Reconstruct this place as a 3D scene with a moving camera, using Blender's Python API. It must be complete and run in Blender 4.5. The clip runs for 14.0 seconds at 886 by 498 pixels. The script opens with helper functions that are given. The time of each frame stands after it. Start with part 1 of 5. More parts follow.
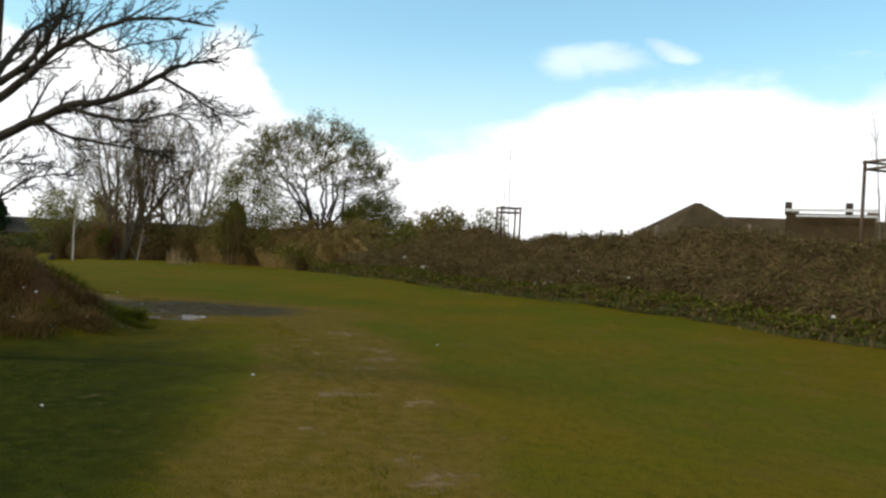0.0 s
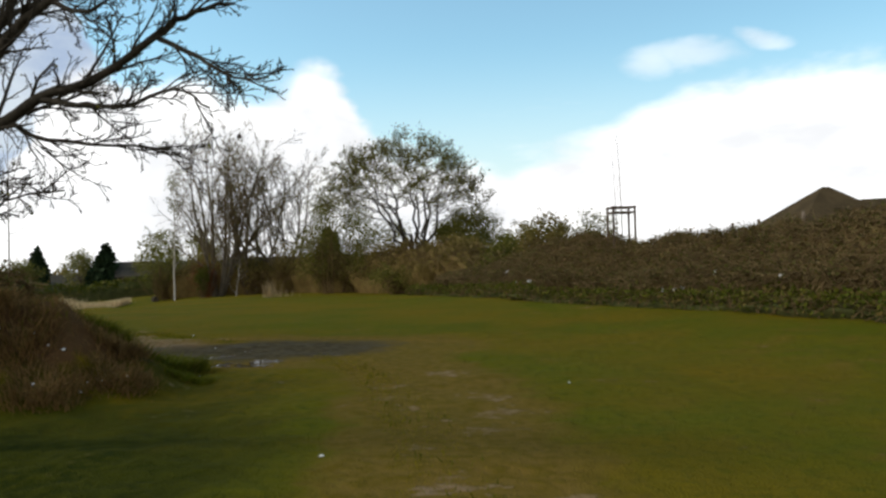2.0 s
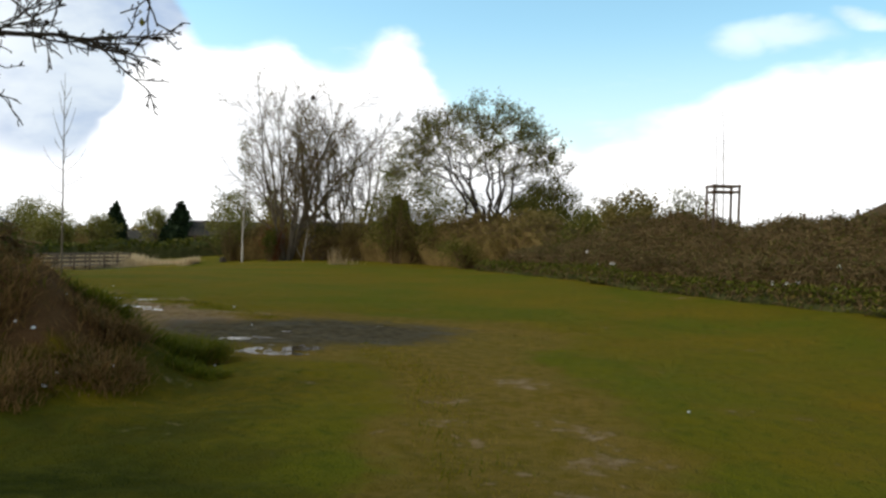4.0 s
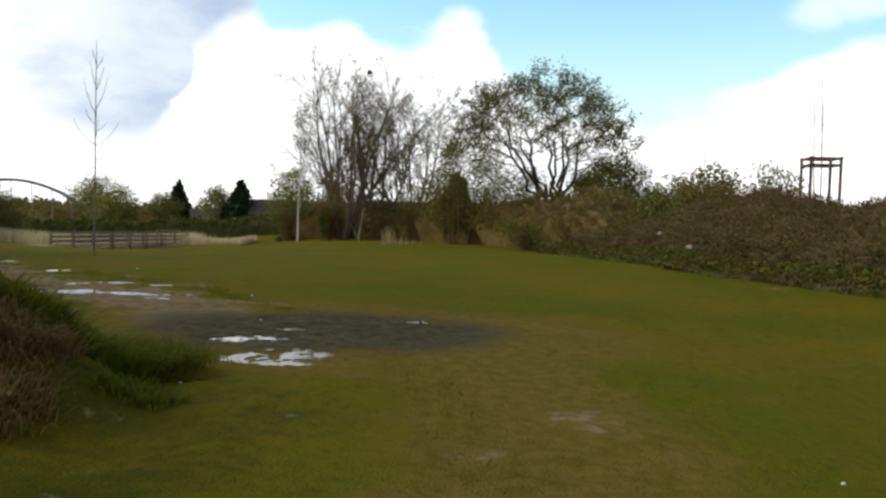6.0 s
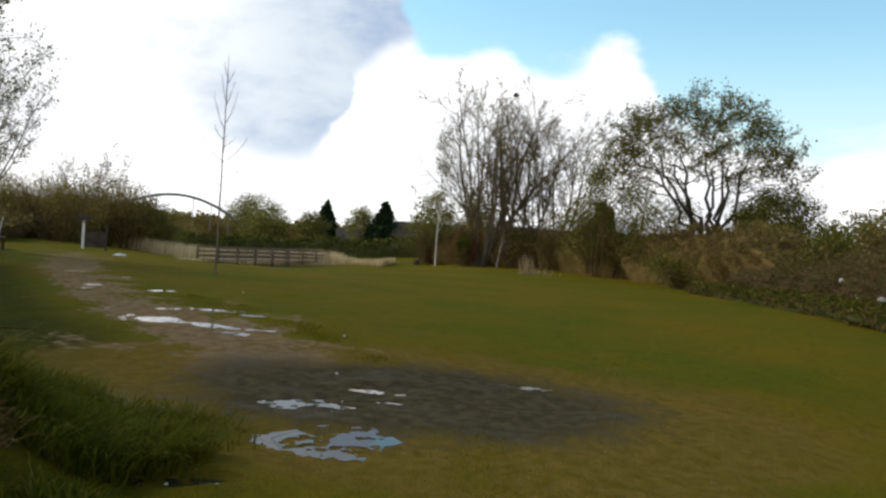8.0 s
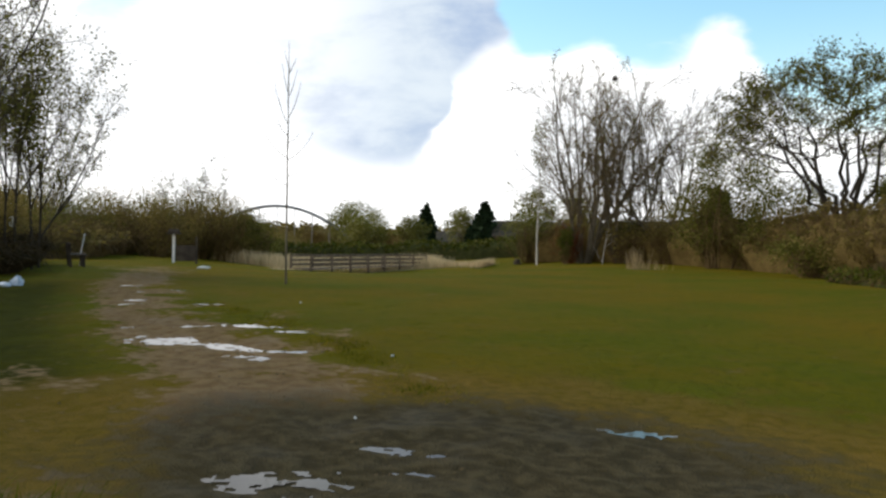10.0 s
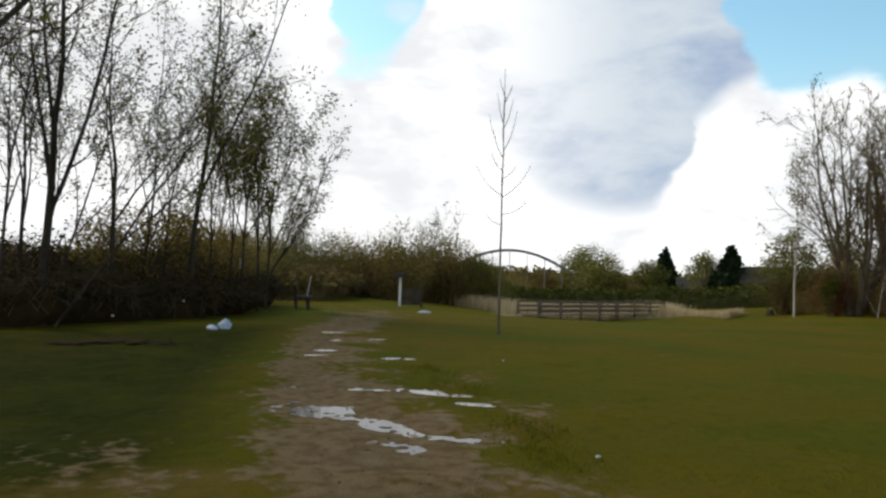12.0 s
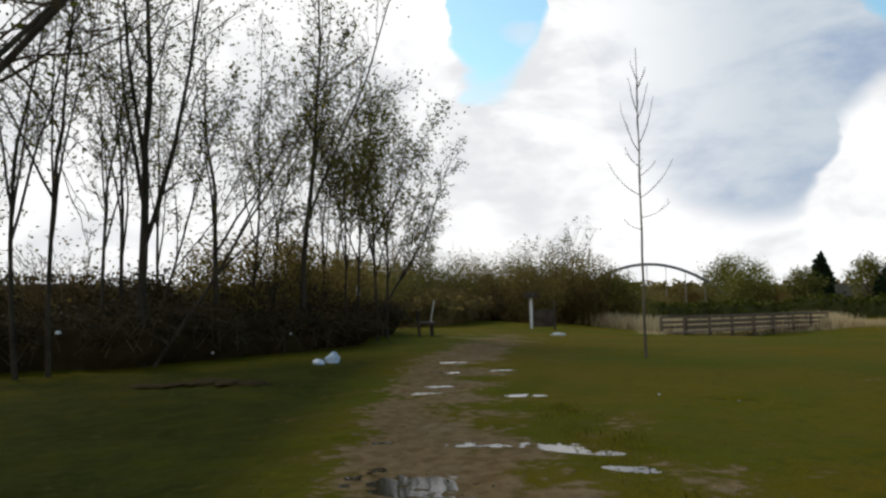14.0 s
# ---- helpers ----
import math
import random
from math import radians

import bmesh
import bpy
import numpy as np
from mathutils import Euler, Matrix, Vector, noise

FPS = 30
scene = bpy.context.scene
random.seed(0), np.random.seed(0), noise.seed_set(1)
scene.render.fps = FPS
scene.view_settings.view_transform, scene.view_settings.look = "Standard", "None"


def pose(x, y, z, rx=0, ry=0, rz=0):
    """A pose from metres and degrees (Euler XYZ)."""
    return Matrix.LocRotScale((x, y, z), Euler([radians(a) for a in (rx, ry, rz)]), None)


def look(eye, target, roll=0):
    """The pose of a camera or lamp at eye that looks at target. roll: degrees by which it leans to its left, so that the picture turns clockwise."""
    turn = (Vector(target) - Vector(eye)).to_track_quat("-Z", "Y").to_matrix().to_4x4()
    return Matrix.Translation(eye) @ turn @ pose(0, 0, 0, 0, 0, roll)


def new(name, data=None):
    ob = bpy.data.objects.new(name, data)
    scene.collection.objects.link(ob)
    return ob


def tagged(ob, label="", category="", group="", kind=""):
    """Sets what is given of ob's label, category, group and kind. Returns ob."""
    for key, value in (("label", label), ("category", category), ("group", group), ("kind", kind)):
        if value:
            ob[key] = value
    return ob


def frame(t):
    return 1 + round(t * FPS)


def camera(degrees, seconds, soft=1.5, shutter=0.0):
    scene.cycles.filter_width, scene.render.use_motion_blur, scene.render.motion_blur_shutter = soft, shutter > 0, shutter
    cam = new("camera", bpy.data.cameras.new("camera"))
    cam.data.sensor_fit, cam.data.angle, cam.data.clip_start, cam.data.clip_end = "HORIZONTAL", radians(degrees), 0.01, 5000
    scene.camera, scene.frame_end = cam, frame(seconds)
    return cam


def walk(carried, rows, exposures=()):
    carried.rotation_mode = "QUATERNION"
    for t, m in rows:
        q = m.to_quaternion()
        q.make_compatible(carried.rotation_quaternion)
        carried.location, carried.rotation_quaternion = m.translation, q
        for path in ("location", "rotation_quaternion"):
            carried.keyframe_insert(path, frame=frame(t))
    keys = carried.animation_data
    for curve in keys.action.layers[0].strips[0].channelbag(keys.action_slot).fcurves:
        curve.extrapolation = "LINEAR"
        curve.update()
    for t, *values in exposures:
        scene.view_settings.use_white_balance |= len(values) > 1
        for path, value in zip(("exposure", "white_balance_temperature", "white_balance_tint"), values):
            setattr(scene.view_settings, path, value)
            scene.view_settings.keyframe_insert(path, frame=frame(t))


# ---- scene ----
cam = camera(58.0, 14.0, 2.6)
PATH = [
    (0, (0.195, -0.167, 1.455), (0.065, 1.828, 1.457), 3.1),
    (0.5, (0.048, 0.527, 1.452), (-0.191, 2.513, 1.455), 1.9),
    (1, (-0.048, 1.17, 1.46), (-0.28, 3.156, 1.413), 1.2),
    (1.5, (-0.149, 1.861, 1.416), (-0.51, 3.828, 1.413), 1.3),
    (2, (-0.282, 2.531, 1.415), (-0.652, 4.496, 1.453), -1.4),
    (4.5, (-0.877, 5.286, 1.457), (-1.463, 7.196, 1.373), 1.3),
    (5, (-0.93, 5.80, 1.42), (-1.586, 7.681, 1.242), -0.4),
    (5.5, (-1.06, 6.335, 1.508), (-1.853, 8.167, 1.39), 0.8),
    (6, (-1.213, 6.977, 1.449), (-1.903, 8.852, 1.363), 1.7),
    (6.5, (-1.346, 7.54, 1.472), (-2.078, 9.4, 1.423), 4.8),
    (7, (-1.496, 8.008, 1.539), (-2.307, 9.834, 1.452), 2.8),
    (7.5, (-1.636, 8.565, 1.578), (-2.565, 10.336, 1.527), 3.8),
    (10, (-2.89, 11.68, 1.402), (-4.126, 13.252, 1.355), 1.1),
    (10.5, (-3.208, 12.306, 1.361), (-4.513, 13.82, 1.295), 3.5),
    (11, (-3.591, 12.812, 1.364), (-5.021, 14.21, 1.382), 1.1),
    (11.5, (-3.931, 13.289, 1.378), (-5.462, 14.576, 1.403), 0.9),
    (12, (-4.35, 13.655, 1.412), (-5.989, 14.801, 1.463), 1.6),
    (12.5, (-4.774, 14.059, 1.441), (-6.465, 15.126, 1.418), 1.6),
    (13, (-5.26, 14.333, 1.377), (-7.025, 15.271, 1.44), 1.2),
    (13.5, (-5.711, 14.663, 1.36), (-7.438, 15.67, 1.426), 0.2),
    (14, (-6.231, 14.995, 1.335), (-8.032, 15.857, 1.441), -1.2),
]
EXPOSURES = [(0, -0.03), (2, -0.15), (4.5, 0.18), (5, 0.52), (5.5, 0.2), (6.5, 0.03), (7.5, -0.05), (10, 0.02), (11, -0.1), (12, -0.26), (14, -0.38)]
walk(cam, [(t, look(eye, target, roll)) for t, eye, target, roll in PATH], EXPOSURES)


# ---- sky, sun, exposure ----
SUN_EL, SUN_AZ = 40.0, 108.0  # degrees above the horizon, degrees to the left of +y


def nodes_of(tree):
    nodes, links = tree.nodes, tree.links

    def n(kind, inputs=None):
        node = nodes.new(kind)
        for k, v in (inputs or {}).items():
            if isinstance(v, bpy.types.NodeSocket):
                links.new(v, node.inputs[k])
            else:
                node.inputs[k].default_value = v
        return node

    def m(op, a, b=None, c=None, clamp=False):
        node = n("ShaderNodeMath")
        node.operation, node.use_clamp = op, clamp
        for i, v in enumerate((a, b, c)):
            if isinstance(v, bpy.types.NodeSocket):
                links.new(v, node.inputs[i])
            elif v is not None:
                node.inputs[i].default_value = v
        return node.outputs[0]

    def smooth(v, lo, hi, to0=0.0, to1=1.0):
        node = n("ShaderNodeMapRange")
        node.interpolation_type = "SMOOTHSTEP"
        links.new(v, node.inputs[0])
        for i, value in enumerate((lo, hi, to0, to1)):
            node.inputs[i + 1].default_value = value
        return node.outputs[0]

    def mix(f, a, b, blend="MIX"):
        node = n("ShaderNodeMix")
        node.data_type, node.blend_type = "RGBA", blend
        for i, v in ((0, f), (6, a), (7, b)):
            if isinstance(v, bpy.types.NodeSocket):
                links.new(v, node.inputs[i])
            else:
                node.inputs[i].default_value = v if i == 0 else (*v, 1)
        return node.outputs[2]

    return nodes, links, n, m, smooth, mix


def make_sky():
    world = bpy.data.worlds.new("sky")
    scene.world = world
    world.use_nodes = True
    nodes, links, n, m, smooth, mix = nodes_of(world.node_tree)
    nodes.clear()
    out = n("ShaderNodeOutputWorld")
    air = n("ShaderNodeTexSky")
    air.sky_type, air.sun_disc, air.sun_elevation, air.sun_rotation = "NISHITA", False, radians(SUN_EL), radians(-SUN_AZ)
    way = n("ShaderNodeTexCoord").outputs["Generated"]
    sep = n("ShaderNodeSeparateXYZ", {0: way})
    x, y, z = sep.outputs
    az = m("MULTIPLY", m("ARCTAN2", m("MULTIPLY", x, -1.0), y), 57.2958)  # degrees to the left of +y
    el = m("MULTIPLY", m("ARCSINE", z), 57.2958)
    # billows: noise on the dome, flattened towards the horizon
    lift = n("ShaderNodeCombineXYZ", {0: x, 1: y, 2: m("MULTIPLY", z, 2.2)}).outputs[0]
    big = n("ShaderNodeTexNoise", {"Vector": lift, "Scale": 3.1, "Detail": 9.0, "Roughness": 0.56, "Distortion": 0.3}).outputs[0]
    fine = n("ShaderNodeTexNoise", {"Vector": lift, "Scale": 8.0, "Detail": 4.0, "Roughness": 0.5}).outputs[0]
    bumps = m("ADD", m("MULTIPLY", m("SUBTRACT", big, 0.5), 3.5), m("MULTIPLY", m("SUBTRACT", fine, 0.5), 5.0))
    over = m("DIVIDE", m("ADD", m("ADD", az, m("MULTIPLY", m("SUBTRACT", fine, 0.5), 3.0)), 60.0), 180.0)

    def outline(points):
        """Height in degrees over the bearing."""
        node = n("ShaderNodeFloatCurve", {1: over})
        curve = node.mapping.curves[0]
        for i, (a, e) in enumerate(points):
            at = ((a + 60.0) / 180.0, e / 60.0)
            if i < 2:
                curve.points[i].location = at
            else:
                curve.points.new(*at)
        node.mapping.update()
        return m("MULTIPLY", node.outputs[0], 60.0)

    # the cloud bank, sharp on top, and the grey undersides of the higher cloud behind it
    bank = smooth(m("SUBTRACT", m("ADD", outline(CLOUD_TOP), bumps), el), -0.7, 1.3)
    wisp = n("ShaderNodeTexNoise", {"Vector": n("ShaderNodeCombineXYZ", {0: x, 1: y, 2: m("MULTIPLY", z, 5.0)}).outputs[0], "Scale": 2.3, "Detail": 6.0, "Roughness": 0.6}).outputs[0]
    cover = m("MAXIMUM", bank, m("MULTIPLY", smooth(wisp, 0.6, 0.76), 0.45))
    for a, e, wide, high in WISPS:
        du = m("DIVIDE", m("ADD", m("SUBTRACT", az, a), m("MULTIPLY", m("SUBTRACT", big, 0.5), 9.0)), wide)
        dv = m("DIVIDE", m("ADD", m("SUBTRACT", el, e), m("MULTIPLY", m("SUBTRACT", fine, 0.5), 3.5)), high)
        cover = m("MAXIMUM", cover, smooth(m("ADD", m("MULTIPLY", du, du), m("MULTIPLY", dv, dv)), -0.6, 2.4, 0.5, 0.0))
    shade = n("ShaderNodeTexNoise", {"Vector": lift, "Scale": 5.0, "Detail": 8.0, "Roughness": 0.58, "Distortion": 0.25}).outputs[0]
    under = smooth(m("ADD", m("SUBTRACT", el, outline(CLOUD_SHADE)), m("MULTIPLY", m("SUBTRACT", shade, 0.5), 6.0)), -0.5, 1.6)
    under = m("MULTIPLY", under, smooth(az, 40.0, 55.5, 1.0, 0.08))
    dull = mix(smooth(shade, 0.33, 0.66), (0.43, 0.555, 0.77), (0.80, 0.89, 0.97))
    lit = mix(smooth(shade, 0.36, 0.58), (1.04, 1.06, 1.09), (1.4, 1.4, 1.4))
    cloud = mix(under, lit, dull)
    haze = smooth(el, -2.0, 16.0, 0.9, 0.0)
    blue = mix(1.0, air.outputs[0], (SKY_GAIN, SKY_GAIN * 1.25, SKY_GAIN * 1.12), "MULTIPLY")
    blue = mix(haze, blue, (0.97, 1.0, 1.0))
    shown = mix(cover, blue, cloud)
    links.new(n("ShaderNodeBackground", {0: shown, 1: SKY_STRENGTH}).outputs[0], out.inputs[0])


CLOUD_TOP = [(-60, 16), (120, 45), (-25, 11.2), (-16, 12), (-8.5, 11.2), (-2.5, 9.2), (3, 7.6), (8.5, 7.4), (14, 8.4), (16.2, 10.4), (17.2, 12.6), (19.6, 13.8), (22, 12.6), (24.8, 12.2), (27.5, 13.2), (31, 12.9), (33.2, 14), (35, 16.2), (37, 22), (40, 32), (55, 32), (56.6, 20), (58.2, 16.8), (61.2, 14.6), (63.4, 17), (64.2, 20), (66, 32)]
CLOUD_SHADE = [(-60, 40), (120, 40), (20, 40), (28, 30), (31.5, 15), (33.2, 12.8), (36, 11.4), (38, 9.6), (38.8, 6.3), (42, 3.9), (45.6, 4.3), (49, 5.8), (52, 9.5), (54, 16), (57, 30)]
WISPS = [(-5.6, 13.6, 3.6, 0.7), (-12.0, 14.4, 1.6, 0.5), (-3.0, 13.2, 1.6, 0.9), (57.8, 18.2, 1.3, 0.8)]
SKY_GAIN, SKY_STRENGTH = 0.2, 1.0
make_sky()

sun = new("sun", bpy.data.lights.new("sun", "SUN"))
sun.data.energy, sun.data.angle, sun.data.color = 1.5, radians(12), (1.0, 0.95, 0.86)
sun.matrix_world = look((0, 0, 60), (60 * math.sin(radians(SUN_AZ)), -60 * math.cos(radians(SUN_AZ)), 60 - 60 * math.tan(radians(SUN_EL))))


# ---- materials ----
def material(name, rough=0.85, bump=0.0, bump_scale=20.0):
    """A principled material and its node tools; fill in Base Color."""
    mat = bpy.data.materials.new(name)
    mat.use_nodes = True
    kit = nodes_of(mat.node_tree)
    nodes, links, n, m, smooth, mix = kit
    bsdf = nodes["Principled BSDF"]
    bsdf.inputs["Roughness"].default_value = rough
    bsdf.inputs["Specular IOR Level"].default_value = 0.03
    if bump:
        pos = n("ShaderNodeNewGeometry").outputs["Position"]
        tex = n("ShaderNodeTexNoise", {"Vector": pos, "Scale": bump_scale, "Detail": 5.0})
        b = n("ShaderNodeBump", {"Strength": bump, "Distance": 0.02, "Height": tex.outputs[0]})
        links.new(b.outputs[0], bsdf.inputs["Normal"])
    return mat, bsdf, kit


def two_tone(name, a, b, scale=6.0, fine=60.0, rough=0.85, bump=0.4, stretch=(1, 1, 1), gloss=0.03):
    """Colour varied at two scales between a and b."""
    mat, bsdf, (nodes, links, n, m, smooth, mix) = material(name, rough, bump, fine)
    bsdf.inputs["Specular IOR Level"].default_value = gloss
    pos = n("ShaderNodeMapping", {0: n("ShaderNodeNewGeometry").outputs["Position"], 3: stretch}).outputs[0]
    big = n("ShaderNodeTexNoise", {"Vector": pos, "Scale": scale, "Detail": 4.0}).outputs[0]
    small = n("ShaderNodeTexNoise", {"Vector": pos, "Scale": fine, "Detail": 3.0}).outputs[0]
    f = m("ADD", m("MULTIPLY", smooth(big, 0.3, 0.7), 0.6), m("MULTIPLY", smooth(small, 0.3, 0.7), 0.4))
    links.new(mix(f, a, b), bsdf.inputs["Base Color"])
    return mat


def leafy(name, a, b, c=None, rough=0.6, clear=0.25):
    """Foliage: each leaf its own tint between a, b and c, letting some light through."""
    mat, bsdf, (nodes, links, n, m, smooth, mix) = material(name, rough)
    isle = n("ShaderNodeNewGeometry").outputs["Random Per Island"]
    col = mix(smooth(isle, 0.0, 0.75), a, b)
    if c:
        col = mix(smooth(isle, 0.8, 0.95), col, c)
    links.new(col, bsdf.inputs["Base Color"])
    thin = n("ShaderNodeBsdfTranslucent", {0: col})
    both = n("ShaderNodeMixShader", {0: clear, 1: bsdf.outputs[0], 2: thin.outputs[0]})
    links.new(both.outputs[0], nodes["Material Output"].inputs[0])
    return mat


M = {
    "bark": two_tone("dark_bark", (0.028, 0.024, 0.018), (0.075, 0.062, 0.045), 5, 40, 0.95, 0.6, (1, 1, 0.25)),
    "bark_pale": two_tone("grey_bark", (0.09, 0.073, 0.05), (0.2, 0.165, 0.115), 5, 40, 0.95, 0.6, (1, 1, 0.25)),
    "bark_birch": two_tone("birch_bark", (0.70, 0.66, 0.58), (0.35, 0.31, 0.26), 1.5, 12, 0.8, 0.3, (1, 1, 0.5)),
    "twig": two_tone("twig_bark", (0.045, 0.034, 0.02), (0.11, 0.08, 0.045), 3, 30, 0.95, 0.0),
    "twig_brown": two_tone("brown_stems", (0.085, 0.056, 0.024), (0.22, 0.148, 0.068), 2, 30, 0.95, 0.0),
    "twig_red": two_tone("red_stems", (0.10, 0.03, 0.012), (0.2, 0.07, 0.03), 2, 30, 0.9, 0.0),
    "spring": leafy("spring_leaves", (0.12, 0.122, 0.02), (0.2, 0.175, 0.04), (0.32, 0.3, 0.14), clear=0.45),
    "spring_dark": leafy("young_leaves", (0.075, 0.083, 0.014), (0.15, 0.138, 0.026), (0.24, 0.2, 0.06)),
    "bush": leafy("bush_leaves", (0.04, 0.05, 0.006), (0.085, 0.09, 0.012), (0.14, 0.12, 0.03), clear=0.15),
    "conifer": leafy("conifer_needles", (0.01, 0.02, 0.008), (0.025, 0.04, 0.016), clear=0.05),
    "bramble": leafy("bramble_leaves", (0.125, 0.08, 0.026), (0.08, 0.086, 0.017), (0.25, 0.18, 0.08), clear=0.25),
    "bramble_green": leafy("green_bramble_leaves", (0.05, 0.065, 0.006), (0.10, 0.10, 0.012), (0.15, 0.105, 0.03), clear=0.15),
    "dusk_leaves": leafy("undergrowth_leaves", (0.125, 0.095, 0.026), (0.22, 0.165, 0.046), (0.29, 0.21, 0.08), clear=0.5),
    # dead brown leaves, with the wood's shade put into the colour
    "shaded_bramble": leafy("shaded_dead_leaves", (0.028, 0.022, 0.008), (0.055, 0.041, 0.014), (0.085, 0.06, 0.022), clear=0.12),
    "core": two_tone("thicket_shade", (0.105, 0.072, 0.025), (0.185, 0.128, 0.045), 2.5, 25, 1.0, 1.0),
    # darker copy of the core, coloured for the shade below the trees
    "core_shaded": two_tone("undergrowth_shade", (0.022, 0.016, 0.007), (0.05, 0.036, 0.016), 2.5, 25, 1.0, 1.0),
    "core_green": two_tone("hedge_shade", (0.038, 0.042, 0.015), (0.085, 0.085, 0.028), 1.5, 12, 1.0, 1.0),
    "reed": leafy("dry_reeds", (0.52, 0.40, 0.22), (0.66, 0.52, 0.31), (0.4, 0.30, 0.15), clear=0.45),
    "wood": two_tone("weathered_timber", (0.16, 0.12, 0.085), (0.32, 0.25, 0.185), 3, 40, 0.9, 0.5, (1, 1, 0.3)),
    "rail_wood": two_tone("brown_rail_timber", (0.07, 0.047, 0.03), (0.15, 0.105, 0.068), 3, 40, 0.9, 0.5, (1, 1, 0.3)),
    "deck_wood": two_tone("weathered_deck_timber", (0.11, 0.08, 0.055), (0.23, 0.175, 0.12), 3, 40, 0.9, 0.5, (1, 1, 0.3)),
    "wood_dark": two_tone("dark_timber", (0.04, 0.032, 0.025), (0.10, 0.08, 0.06), 3, 40, 0.9, 0.5),
    "white": two_tone("chipped_white_paint", (0.78, 0.77, 0.73), (0.62, 0.6, 0.55), 3, 30, 0.6, 0.2, gloss=0.5),
    "steel": two_tone("grey_painted_steel", (0.16, 0.16, 0.17), (0.25, 0.25, 0.25), 1, 10, 0.55, 0.1, gloss=0.5),
    "roof": two_tone("brown_roof_tiles", (0.05, 0.035, 0.018), (0.09, 0.062, 0.03), 1, 14, 0.9, 0.5),
    "roof_dark": two_tone("slate_roof", (0.05, 0.042, 0.032), (0.09, 0.075, 0.055), 1, 14, 0.9, 0.4),
    "wall": two_tone("brick_wall", (0.17, 0.12, 0.09), (0.26, 0.19, 0.14), 1, 12, 0.9, 0.4),
    "plastic": two_tone("white_plastic", (0.58, 0.62, 0.66), (0.28, 0.38, 0.5), 6, 30, 0.4, 0.3, gloss=0.5),
    "glass": two_tone("window_glass", (0.03, 0.035, 0.04), (0.06, 0.065, 0.07), 1, 5, 0.08, 0.0, gloss=0.5),
    "chip": two_tone("pale_litter", (0.75, 0.74, 0.7), (0.5, 0.48, 0.42), 9, 40, 0.7, 0.2),
    "mud": two_tone("bare_dark_earth", (0.03, 0.02, 0.008), (0.06, 0.04, 0.016), 6, 50, 0.95, 0.6),
    "clod": two_tone("earth_clods", (0.07, 0.048, 0.022), (0.13, 0.092, 0.048), 6, 50, 0.95, 0.6),
}


def make_water():
    mat, bsdf, (nodes, links, n, m, smooth, mix) = material("puddle_water", 0.03)
    bsdf.inputs["Base Color"].default_value = (0.03, 0.024, 0.014, 1)
    bsdf.inputs["Specular IOR Level"].default_value = 0.5
    bsdf.inputs["IOR"].default_value = 1.33
    pos = n("ShaderNodeNewGeometry").outputs["Position"]
    tex = n("ShaderNodeTexNoise", {"Vector": pos, "Scale": 14.0, "Detail": 2.0})
    links.new(n("ShaderNodeBump", {"Strength": 0.05, "Distance": 0.01, "Height": tex.outputs[0]}).outputs[0], bsdf.inputs["Normal"])
    return mat


